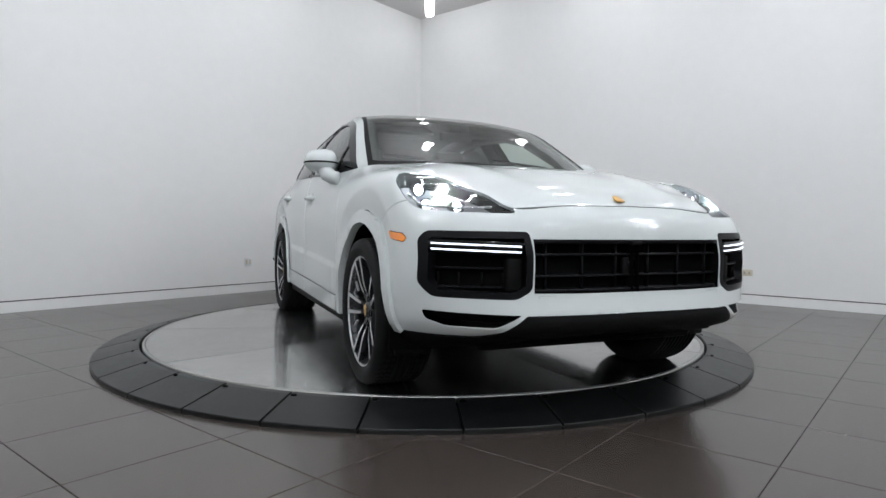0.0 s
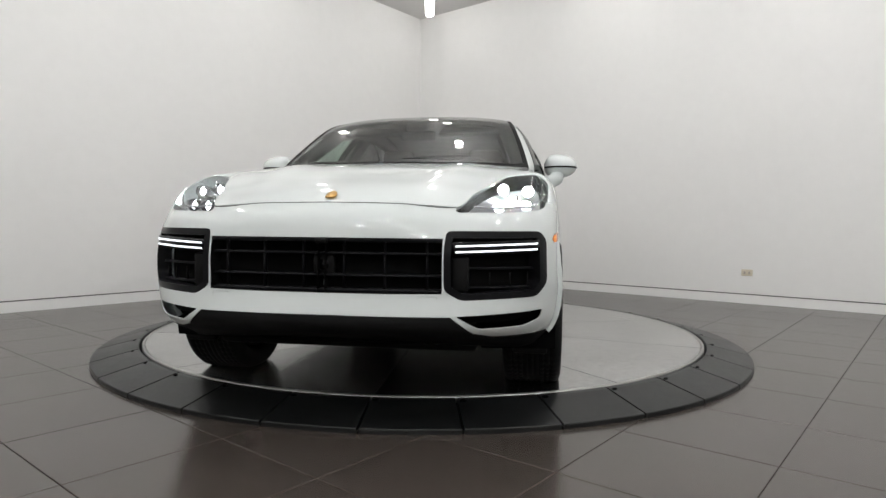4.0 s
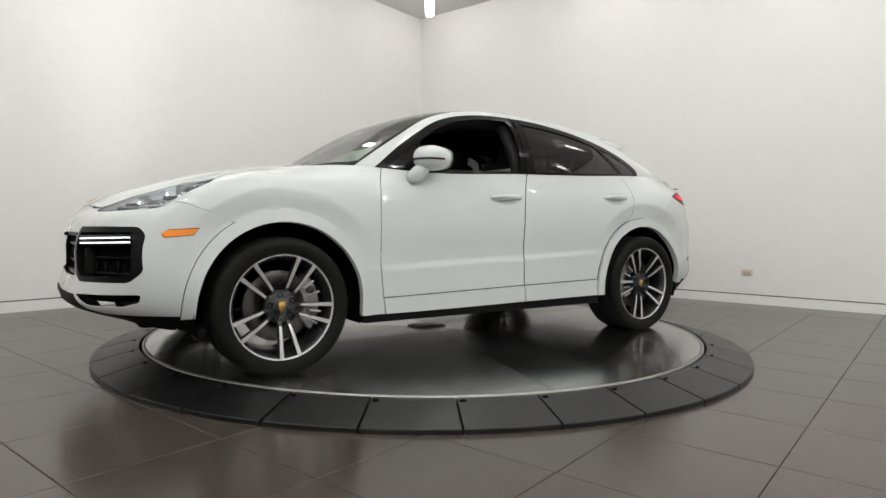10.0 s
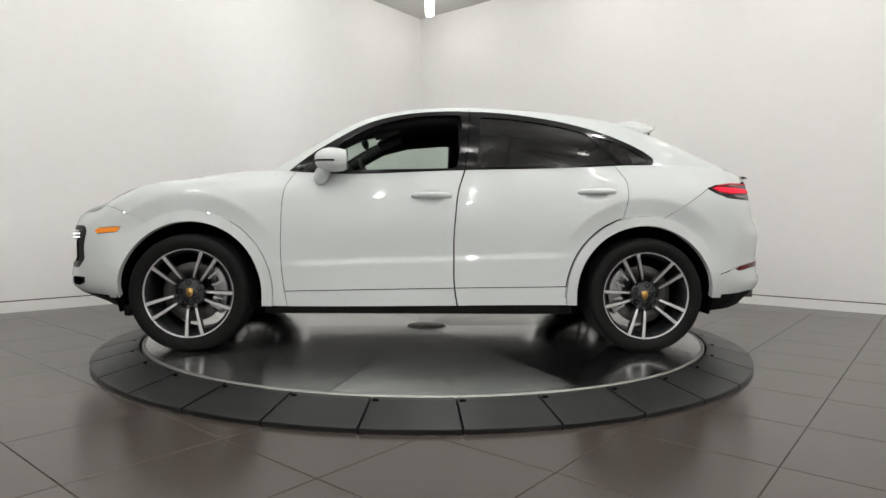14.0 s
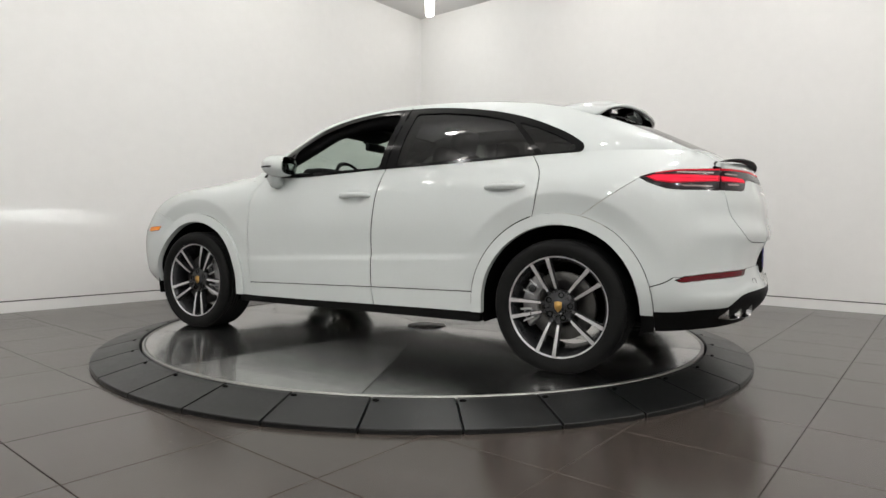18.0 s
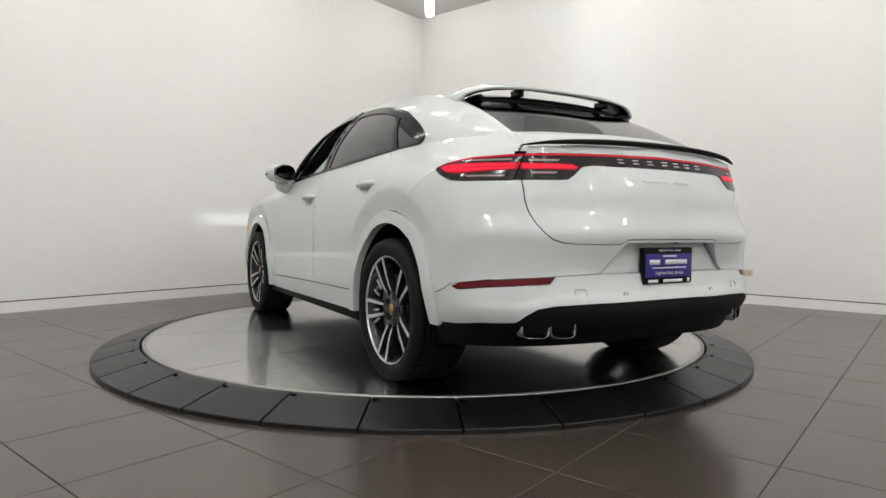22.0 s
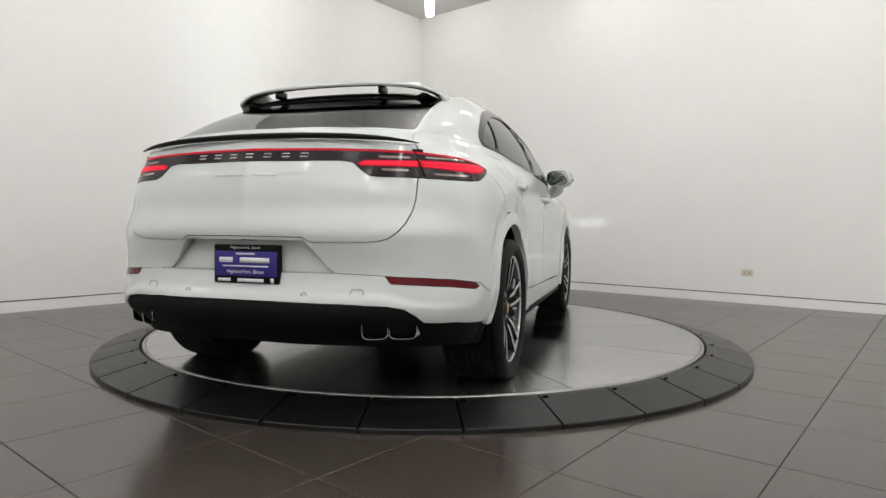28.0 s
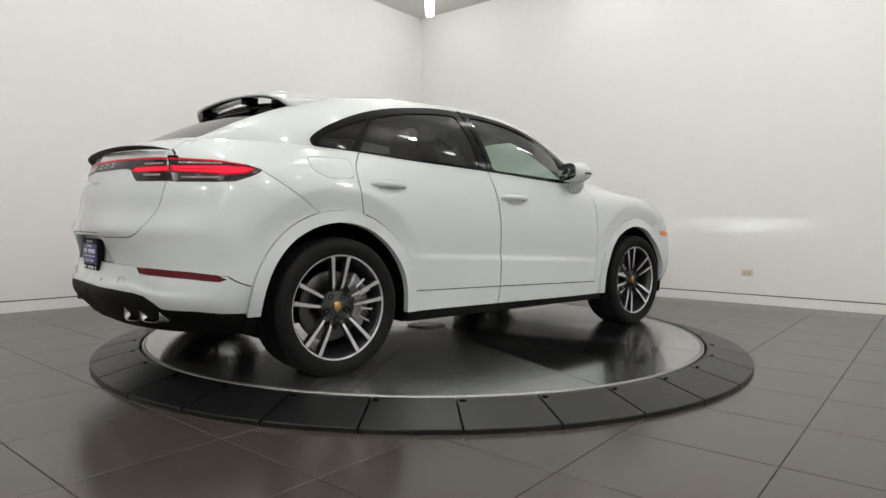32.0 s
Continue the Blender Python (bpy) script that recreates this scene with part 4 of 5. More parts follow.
for y0, y1 in ((0.62, 0.02), (-0.05, -0.62)):
    pts = []
    for s in np.linspace(0, 1, 8):
        y = y0 + (y1 - y0) * s
        x = 1.10 - 0.10 * (abs(y) / 0.79) ** 2 - 0.045 * s
        pts.append((x, y, 1.172 - 0.03 * (abs(y) / 0.79) ** 2 + 0.032 * s))
    part("wiper", tube(pts, 0.007, 6), M_BLACKPL, car, "black wiper blade")

# roof spoiler: a wing with an open slot, held by two struts and its two ends
def wing_row(w):
    """One rib of the wing: its height, front and back at a place across the car."""
    a = min(abs(w), 1.0)
    k = min(max((a - 0.80) / 0.10, 0.0), 1.0)
    k = k * k * (3 - 2 * k)
    x0 = -1.475 + 0.205 * k
    x1 = -1.675 + 0.125 * a**3
    z0 = 1.563 - 0.012 * a**2 - 0.012 * k - 0.030 * a**10
    z1 = 1.530 - 0.016 * a**2 - 0.034 * a**9
    return x0, x1, z0, z1


def wing_sheet():
    n, m = 61, 9
    bm = bmesh.new()
    rows = []
    cols = [(w, 0.0, 0.0) for w in np.linspace(-1, 1, n)]
    cols = [(-1, 1.0, 0.014), (-1, 0.35, 0.012), (-1, 0.12, 0.006)] + cols + [(1, 0.12, 0.006), (1, 0.35, 0.012), (1, 1.0, 0.014)]
    for w, drop, wide in cols:
        x0, x1, z0, z1 = wing_row(w)
        x1 += 0.11 * drop
        top, low = [], []
        for j in range(m):
            s = j / (m - 1)
            x = x0 + (x1 - x0) * s
            z = z0 + (z1 - z0) * s + 0.005 * math.sin(math.pi * s)
            y = (0.592 + 0.010 * s) * w
            foot = 1.482 - 0.29 * (-1.30 - x) - 0.05 * (-1.30 - x) ** 2
            z += (foot - z) * drop
            y += math.copysign(wide, w) if wide else 0.0
            top.append((x, y, z))
            low.append((x + (0.004 if j == m - 1 else 0), y - math.copysign(0.008, w) * (drop > 0), z - 0.007 - 0.007 * s**3))
        rows.append([bm.verts.new(p) for p in top + list(reversed(low))])
    for a, b in zip(rows, rows[1:]):
        k = len(a)
        for j in range(k):
            bm.faces.new((a[j], a[(j + 1) % k], b[(j + 1) % k], b[j]))
    bm.faces.new(rows[0])
    bm.faces.new(list(reversed(rows[-1])))
    bmesh.ops.recalc_face_normals(bm, faces=bm.faces)
    return bm


spoiler = part("roof_spoiler", wing_sheet(), M_PAINT, car, "white roof spoiler wing over a dark slot")


def loop_strip(rows):
    bm = bmesh.new()
    rings = [[bm.verts.new(p) for p in r] for r in rows]
    k = len(rings[0])
    for a, b in zip(rings, rings[1:]):
        for j in range(k):
            bm.faces.new((a[j], a[(j + 1) % k], b[(j + 1) % k], b[j]))
    bm.faces.new(rings[0])
    bm.faces.new(list(reversed(rings[-1])))
    bmesh.ops.recalc_face_normals(bm, faces=bm.faces)
    return bm


# black edge under the wing's back, the body under the slot, and the closed ends
def window_z(x, a):
    """Height of the rear window at a place along and across the car."""
    mid = np.interp(-x, [-p[0] for p in LINE_MID], [p[2] for p in LINE_MID])
    side = np.interp(-x, [-p[0] for p in LINE_RAIL], [p[2] for p in LINE_RAIL])
    return float(mid + (side - mid) * a**3)


edge_rows, body_rows = [], []
for w in np.linspace(-1, 1, 49):
    a = abs(w)
    x0, x1, z0, z1 = wing_row(w)
    y = 0.588 * w
    zt = z1 - 0.0145
    edge_rows.append([(x1 + 0.005, y, zt), (x1 + 0.007, y, zt - 0.004), (x1 + 0.10, y, zt + 0.016), (x1 + 0.10, y, zt + 0.020)])
    k = min(max((a - 0.80) / 0.10, 0.0), 1.0)
    k = k * k * (3 - 2 * k)
    # the blade leans back from the slot down to the rear window
    xt = x1 + 0.080 - 0.073 * k + 0.075 * a**14
    zt2 = 1.489 - 0.016 * a**2
    zt2 += (zt - 0.004 - zt2) * k - 0.018 * a**14
    xb = x1 + 0.050 + 0.040 * a**14
    zb = window_z(xb, a) + 0.002
    xf = xb + 0.13
    body_rows.append([(xt, y, zt2), ((xt + xb) / 2 - 0.004, y, (zt2 + zb) / 2), (xb, y, zb), (xf, y, window_z(xf, a) - 0.004), (xt + 0.06, y, zt2 + 0.010 * (1 - k))])
part("spoiler_edge", loop_strip(edge_rows), M_BLACKGLOSS, spoiler, "gloss black lower edge")
part("slot_blade", loop_strip(body_rows), M_BLACKGLOSS, spoiler, "gloss black body under the slot")
for sy in (0.303, -0.303):
    part("strut", solid_box(-1.590, sy, 1.500, 0.10, 0.016, 0.046, 0.003), M_BLACKGLOSS, spoiler)

# black lip on the tailgate
lip, thick = [], []
for i in range(57):
    w = -1 + 2 * i / 56
    a = abs(w)
    lip.append((-2.282 + 0.118 * a**2.6, 0.708 * w, 1.1705 - 0.022 * a**2 - 0.012 * a**8))
    thick.append(0.024 * (1 - 0.85 * a**5))
part("tailgate_lip", tube(lip, thick, 10, True, 0.52), M_BLACKPL, tailgate, "gloss black tailgate spoiler lip")

M_SEAM = mat("seam_grey", (0.16, 0.165, 0.165), 0.6)

# ---- lamps ----
def lamp_pod(bm, depth):
    """A dark bowl behind a lens: the lens' outline pushed inwards and closed."""
    c = bm.copy()
    c.normal_update()
    push(c, -depth)
    return c


pod = lamp_pod(headlamp_skin, 0.075)
pods = both("headlight", pod, M_LAMPIN, car, "clear headlight with four lit LED units")
lens = panel(headlamp_skin, 0.0, 0.078, 0.0)
for a, p in zip(both("lens", lens, M_LENS, car, "clear lens"), pods):
    a.parent = p


def led_unit():
    """A lens at the bottom of a short black sleeve."""
    tubebm = revolve([(0.0235, -0.070), (0.0255, 0.0), (0.0295, 0.0), (0.0285, -0.071)], 20, closed=True)
    return tubebm


TURN_LED = pose(0, 0, 0, 0, 90, 0)
for p, sy in zip(pods, (1, -1)):
    for x, y, z in ((1.975, .692, .958), (1.945, .802, .952), (2.105, .682, .876), (2.03, .797, .882)):
        mtx = pose(x, y * sy, z) @ pose(0, 0, 0, 0, 0, 3 * sy) @ TURN_LED
        part("sleeve", led_unit(), M_DARKCHROME, p, m=mtx)
        part("led", revolve([(0, -0.060), (0.010, -0.061), (0.023, -0.066), (0.023, -0.070), (0, -0.070)], 18), M_LED, p, "bright white LED", m=mtx)
    # Glowing slit and baffles, added to throw a narrow beam at the wall.
    slot = pose(2.045, .735 * sy, .917, 0, 1.9, 0)
    for dz in (.0065, -.0065):
        part("added_baffle", solid_box(-.035, 0, dz, .07, .052, .008), M_BLACKPL, p, m=slot)
    for dy in (.018, -.018):
        part("added_baffle", solid_box(-.035, dy, 0, .07, .010, .021), M_BLACKPL, p, m=slot)
    part("beam_slit", solid_box(-.072, 0, 0, .004, .026, .0022), M_BEAM, p, "added glowing slit that throws the headlight streak on the wall", m=slot)
    part("added_baffle", solid_box(-.078, 0, 0, .004, .046, .021), M_BLACKPL, p, m=slot)
    strip = tube([(2.235, .585 * sy, .872), (2.16, .70 * sy, .868), (2.06, .83 * sy, .880), (1.99, .872 * sy, .925)], 0.006, 6)
    part("light_strip", strip, M_CHROME, p)

for a in both("intake_back", push(intake_hole.copy(), -0.07), M_DARK, car):
    a.parent = bump_f


frame_bm = intake_hole
carve(frame_bm, offset(intake_poly, 0.028), (1, 2), FRONT).free()
frame_bm.normal_update()
flange(frame_bm, 0.06)
frames = both("intake_frame", frame_bm, M_SATINBLACK, car, "gloss black intake frame")
for a in frames:
    a.parent = bump_f


def nose_x(y, z):
    """How far forward the nose reaches at a height and distance from the middle line."""
    a = abs(y)
    k = np.array([0, .30, .56, .765, .87, .925])
    v = np.array([2.437, 2.431, 2.396, 2.293, 2.192, 2.068])
    return float(spline(k, v, [min(a, .92)])[0])


def bar_along(y0, y1, z, back, h, d, n=14, rise=0.0):
    """A flat bar that follows the nose's bend."""
    bm = bmesh.new()
    rows = []
    for s in np.linspace(0, 1, n):
        y = y0 + (y1 - y0) * s
        x = nose_x(y, z) - back
        zs = z + rise * s
        rows.append([bm.verts.new(p) for p in ((x, y, zs + h / 2), (x, y, zs - h / 2), (x - d, y, zs - h / 2), (x - d, y, zs + h / 2))])
    for a, b in zip(rows, rows[1:]):
        for j in range(4):
            bm.faces.new((a[j], a[(j + 1) % 4], b[(j + 1) % 4], b[j]))
    bm.faces.new(rows[0])
    bm.faces.new(list(reversed(rows[-1])))
    bmesh.ops.recalc_face_normals(bm, faces=bm.faces)
    return bm


for a, sy in zip(frames, (1, -1)):
    part("drl_carrier", bar_along(.515 * sy, .858 * sy, .701, 0.008, 0.052, 0.05, rise=0.011), M_BLACKGLOSS, a)
    part("light_bar", bar_along(.535 * sy, .850 * sy, .712, 0.004, 0.0065, 0.02, rise=0.011), M_DRL, a, "lit white daytime light bar")
    part("light_bar", bar_along(.535 * sy, .850 * sy, .689, 0.004, 0.0065, 0.02, rise=0.011), M_DRL, a, "lit white daytime light bar")
    for z in (.622, .545):
        part("slat", bar_along(.51 * sy, .88 * sy, z, 0.045, 0.008, 0.03), M_SATINBLACK, a)
    for y in (.58, .66, .74, .81):
        part("rib", solid_box(nose_x(y, .6) - 0.062, y * sy, .575, 0.012, 0.004, 0.06), M_BLACKPL, a)
    part("sensor_box", solid_box(nose_x(.55, .6) - 0.045, .548 * sy, .60, 0.05, 0.07, 0.14, 0.012), M_BLACKPL, a)

# centre grille
grille = whole("grille", push(grille_hole.copy(), -0.075), M_DARK, "black front grille with slim slats", gap=0.0, depth=-0.07, parent=bump_f)
grille_hole.free()
for z, back, h in ((.733, .012, .018), (.679, .022, .009), (.592, .022, .009), (.532, .012, .016)):
    part("slat", bar_along(-.486, .486, z, back, h, 0.04, 33), M_SATINBLACK, grille)
for y in (-.42, -.252, -.085, .085, .252, .42):
    part("upright", solid_box(nose_x(y, .64) - 0.036, y, .632, 0.02, 0.006, 0.20), M_SATINBLACK, grille)
part("sensor", solid_box(2.392, 0, .632, 0.03, 0.09, 0.085, 0.012), M_BLACKPL, grille, "square black radar cover")
part("sensor_eye", revolve([(0, 0.0), (0.022, 0.0), (0.026, -0.008), (0, -0.008)], 20), M_BLACKGLOSS, grille, m=pose(2.410, 0, .635, 0, 90, 0))
part("front_camera", solid_box(2.428, 0, .728, 0.03, 0.05, 0.02, 0.006), M_BLACKPL, grille, "small front camera")
for a in both("lower_vent", push(low_hole.copy(), -0.05), M_DARK, car, "dark lower side vent"):
    a.parent = bump_f
low_hole.free()
for y in (.335, -.335):
    part("park_sensor", revolve([(0, 0.003), (0.010, 0.003), (0.012, 0.0), (0.012, -0.004), (0, -0.004)], 18), M_PAINT, bump_f, m=pose(nose_x(y, .5) + 0.006, y, .499, 0, 90, 0))
for y in (.43, -.43):
    sq = []
    for dy, dz in ((-.036, -.03), (-.036, .03), (.036, .03), (.036, -.03)):
        sq.append((nose_x(y + dy, .49) + 0.0085, y + dy, .485 + dz))
    part("tow_cover", tube(sq + [sq[0]], 0.0006, 5), M_SEAM, bump_f, "seam of a square cover")

# tail lamps
SIDE_MARKS = (
    ("lit_strip", [(-1.83, 1.054), (-1.87, 1.066), (-2.159, 1.064), (-2.159, 1.034), (-1.96, 1.020), (-1.88, 1.030)], "lit red strip"),
    ("lit_core", [(-1.845, 1.053), (-1.88, 1.060), (-2.150, 1.058), (-2.150, 1.050), (-1.99, 1.047), (-1.96, 1.043), (-2.150, 1.044), (-2.150, 1.038), (-1.96, 1.028), (-1.885, 1.035)], "bright red core of the strip"),
    ("lit_line", [(-1.87, 1.0745), (-1.98, 1.092), (-2.159, 1.101), (-2.159, 1.092), (-1.98, 1.084), (-1.88, 1.0705)], "thin lit red line"),
    ("clear_strip", [(-1.97, 1.0805), (-2.13, 1.0815), (-2.13, 1.0735), (-1.97, 1.0735)], ""),
    ("clear_strip", [(-1.99, 1.011), (-2.13, 1.011), (-2.13, 1.003), (-2.01, 1.003)], ""))
GATE_MARKS = (
    ("lit_strip", [(.472, 1.047), (.50, 1.060), (.707, 1.062), (.707, 1.034), (.49, 1.036)], "lit red strip"),
    ("lit_core", [(.485, 1.046), (.505, 1.055), (.700, 1.057), (.700, 1.039), (.50, 1.041)], "bright red core of the strip"),
    ("clear_strip", [(.55, 1.080), (.675, 1.078), (.675, 1.069), (.56, 1.070)], ""),
    ("clear_strip", [(.57, 1.026), (.675, 1.024), (.675, 1.015), (.58, 1.016)], ""))
LINE_MARK = [(-.02, 1.115), (.28, 1.112), (.53, 1.107), (.707, 1.101), (.707, 1.091), (.53, 1.097), (.28, 1.102), (-.02, 1.105)]
side_src, gate_src = tail_side.copy(), tail_gate_lamp.copy()
side_lamps = add_pair("tail_lamp", tail_side, M_SMOKE, "dark red tail lamp with lit strips", out=0.003)
band = whole("light_band", tail_gate_lamp.copy(), M_SMOKE, "smoked light band across the tail", out=0.003, parent=tailgate)
tail_gate_lamp.free()


def lamp_mark(name, source, poly, axes, facing, parents, label):
    """A strip on a lamp's cover, cut from the cover's own shape, with its mirror image."""
    c = source.copy()
    bm = carve(c, poly, axes, facing)
    c.free()
    panel(bm, 0.0, 0.002, 0.0060 if name == "lit_core" else 0.0045)
    for a, p in zip(both(name, bm, M_SMOKEGREY if name == "clear_strip" else M_REDCORE if name == "lit_core" else M_REDGLOW, car, label), parents):
        a.parent = p


for name, poly, label in SIDE_MARKS:
    lamp_mark(name, side_src, poly, (0, 2), LEFT, side_lamps, label)
for name, poly, label in GATE_MARKS:
    lamp_mark(name, gate_src, poly, (1, 2), REAR, (band, band), label)
whole("lit_line", carve(gate_src, LINE_MARK, (1, 2), REAR), M_REDGLOW, "thin lit red line", depth=0.002, out=0.0045, parent=band)
gate_src.free()
side_src.free()


def tail_x(y, z):
    """How far back the tail reaches."""
    ts = np.linspace(KNOT[13], KNOT[17], 160)
    at = []
    for i in range(1, 6):
        c = spline(KNOT, SKIN[i], ts)[::-1]
        at.append((np.interp(abs(y), c[:, 1], c[:, 2]), np.interp(abs(y), c[:, 1], c[:, 0])))
    x = float(np.interp(z, [q[0] for q in at], [q[1] for q in at]))
    return x - float(kick(x, abs(y), z))


# Black strip added inside the lamp split in place of shade there.
for lamp_ob, sy in zip(side_lamps, (1, -1)):
    part("split_backing", solid_box(0, 0, 0, .008, .05, .135), M_DARK, lamp_ob, "added black strip that darkens the split between the lamps", m=pose(-2.146, .694 * sy, 1.046, 0, 0, -40 * sy))

# raised silver marks on the band and the tailgate
for k in range(7):
    y = 0.257 - 0.504 * k / 6
    for dz in (-.007, .007):
        part("silver_mark", solid_box(tail_x(y, 1.084 + dz) - 0.0055, y, 1.084 + dz, 0.004, 0.036, 0.0042, 0.001), M_SATIN, band)
for y0, y1 in ((0.16, 0.0), (-0.03, -0.14)):
    pts = [(tail_x(y, .998) - 0.002, y, .997 + 0.0045 * math.sin(s * 44) + 0.003 * math.sin(s * 17)) for s, y in zip(np.linspace(0, 1, 80), np.linspace(y0, y1, 80))]
    part("silver_script", tube(pts, 0.0018, 5), M_SATIN, tailgate, "silver script-like mark")

# plate
plate = part("dealer_plate", solid_box(-2.3385, 0, .621, 0.029, 0.320, 0.164, 0.005), M_BLACKPL, bump_r, "blue dealer plate in a black frame")
part("plate_face", solid_box(-2.3545, 0, .623, 0.004, 0.302, 0.106, 0.002), M_BLUE, plate, "dark blue plate face")


def plate_bar(y, z, w, h):
    part("print", solid_box(-2.3575, y, .621 + (z - .628) * 1.03, 0.0012, w * 1.02, h * 1.02), M_WHITEINK, plate)


def plate_text(body_text, z, size):
    cu = bpy.data.curves.new("print", "FONT")
    cu.body, cu.size, cu.align_x, cu.align_y, cu.extrude = body_text, size, "CENTER", "CENTER", 0.0004
    tmp = bpy.data.objects.new("print", cu)
    scene.collection.objects.link(tmp)
    dg = bpy.context.evaluated_depsgraph_get()
    me = bpy.data.meshes.new_from_object(tmp.evaluated_get(dg))
    bpy.data.objects.remove(tmp)
    me.materials.clear()
    me.materials.append(M_WHITEINK)
    ob = new("print", me)
    ob.parent = plate
    ob.matrix_basis = pose(-2.3578, 0, .621 + (z - .628) * 1.03, 90, 0, -90)
    return ob


plate_text("Highland Park, Illinois", .697, .017)
plate_text("Highland Park, Illinois", .597, .021)
plate_bar(0, .671, .09, .008)
for w, y in ((.066, .096), (.142, -.045)):
    plate_bar(y, .645, w, .022)
plate_bar(0, .620, .22, .006)
for w, y in ((.062, .105), (.125, -.025)):
    plate_bar(y, .562, w, .014)
plate_bar(-.13, .563, .016, .020)
part("plate_lamp", solid_box(-2.355, -.02, .730, 0.05, 0.05, 0.014, 0.004), M_BLACKGLOSS, tailgate, "black camera under the tailgate edge")
for y, turn in ((.283, 5), (-.283, -5), (.758, 38), (-.758, -38)):
    part("park_sensor", revolve([(0, 0.003), (0.010, 0.003), (0.012, 0.0), (0.012, -0.004), (0, -0.004)], 18), M_PAINT, bump_r,
         m=pose(tail_x(y, .500) - 0.003, y, .500, 0, 0, -turn) @ pose(0, 0, 0, 0, -90, 0))
    part("sensor_ring", revolve([(0.0122, -0.002), (0.0122, 0.0015), (0.0140, 0.0015), (0.0140, -0.002)], 24, closed=True), M_SEAM, bump_r,
         m=pose(tail_x(y, .500) - 0.003, y, .500, 0, 0, -turn) @ pose(0, 0, 0, 0, -90, 0))
for sy in (1, -1):
    sq = [(tail_x(y, z) - 0.0055, y * sy, z) for y, z in ((.478, .476), (.478, .522), (.485, .531), (.524, .531), (.531, .522), (.531, .476))]
    part("tow_cover", tube(sq, 0.0013, 5), M_SEAM, bump_r, "seam of a square cover")


# exhausts
def tail_pipe(half, skew):
    """A squared tube whose mouth is cut along the bumper's bend."""
    bm = bmesh.new()
    rings = []
    for s, x in ((1.0, -0.16), (1.0, 0.0), (0.965, 0.003), (0.93, 0.0), (0.91, -0.022)):
        ring = []
        for i in range(32):
            a = 2 * math.pi * i / 32
            c, q = math.cos(a), math.sin(a)
            y = s * half * abs(c) ** 0.5 * (1 if c > 0 else -1)
            ring.append(bm.verts.new((-x + (skew * y if x > -0.05 else 0), y, s * 0.045 * abs(q) ** 0.5 * (1 if q > 0 else -1))))
        rings.append(ring)
    for a, b in zip(rings, rings[1:]):
        for i in range(32):
            bm.faces.new((a[i], a[(i + 1) % 32], b[(i + 1) % 32], b[i]))
    bmesh.ops.remove_doubles(bm, verts=bm.verts, dist=1e-6)
    bmesh.ops.recalc_face_normals(bm, faces=bm.faces)
    return bm


def pipe_bore(half, skew):
    """The black inside of a tail pipe."""
    bm = bmesh.new()
    rings = []
    for s, x in ((0.915, -0.018), (0.88, -0.10), (0.0, -0.10)):
        ring = []
        for i in range(32):
            a = 2 * math.pi * i / 32
            c, q = math.cos(a), math.sin(a)
            y = s * half * abs(c) ** 0.5 * (1 if c > 0 else -1)
            ring.append(bm.verts.new((-x + (skew * y if x > -0.05 else 0), y, s * 0.045 * abs(q) ** 0.5 * (1 if q > 0 else -1))))
        rings.append(ring)
    for a, b in zip(rings, rings[1:]):
        for i in range(32):
            bm.faces.new((a[i], b[i], b[(i + 1) % 32], a[(i + 1) % 32]))
    bmesh.ops.remove_doubles(bm, verts=bm.verts, dist=1e-6)
    return bm


for sy in (1, -1):
    for y, half in ((.569, .049), (.674, .053)):
        pipe = part("tail_pipe", tail_pipe(half, 0.48 * sy), M_TIPCHROME, bump_r, "squared chrome exhaust tip", m=pose(-2.308 + .48 * (y - .54), y * sy, .368))
        part("bore", pipe_bore(half, 0.48 * sy), M_DARK, pipe, "black pipe mouth")

# ---- wheels ----
def tyre(width):
    """A tyre with grooved tread, set flat where it stands on the plate."""
    w = width / 2
    prof = [(0.268, -w * 0.80), (0.285, -w * 0.93), (0.318, -w), (0.340, -w * 0.99), (0.357, -w * 0.93), (0.3665, -w * 0.82)]
    for k, y in enumerate(np.linspace(-0.72, 0.72, 9)):
        prof += [(0.3705, w * (y - 0.06)), (0.3705, w * (y + 0.05)), (0.3635, w * (y + 0.06)), (0.3635, w * (y + 0.105))] if k < 8 else [(0.3705, w * (y - 0.06))]
    prof += [(0.3665, w * 0.82), (0.357, w * 0.93), (0.340, w * 0.99), (0.318, w), (0.285, w * 0.93), (0.268, w * 0.80)]
    bm = revolve(prof, 240, "y", closed=True)
    # cross grooves in the tread, staggered from side to side
    for v in bm.verts:
        r = math.hypot(v.co.x, v.co.z)
        if r > 0.3625 and w * 0.30 < abs(v.co.y) < w * 0.80:
            k = round(math.degrees(math.atan2(v.co.z, v.co.x)) / 1.5) + (2 if v.co.y > 0 else 0)
            if k % 4 == 0:
                f = (r - 0.0045) / r
                v.co.x, v.co.z = v.co.x * f, v.co.z * f
        if v.co.z < -HUB_Z + 0.0005:
            over = -HUB_Z + 0.0005 - v.co.z
            v.co.z += over
            v.co.y += math.copysign(over * 0.35, v.co.y)
    return bm


def barrel(w):
    prof = [(0.2705, w * 0.835), (0.267, w * 0.82), (0.252, w * 0.60), (0.243, w * 0.2), (0.238, -w * 0.8), (0.246, -w * 0.8), (0.255, w * 0.1), (0.268, w * 0.6)]
    return revolve(prof, 72, "y", closed=True)


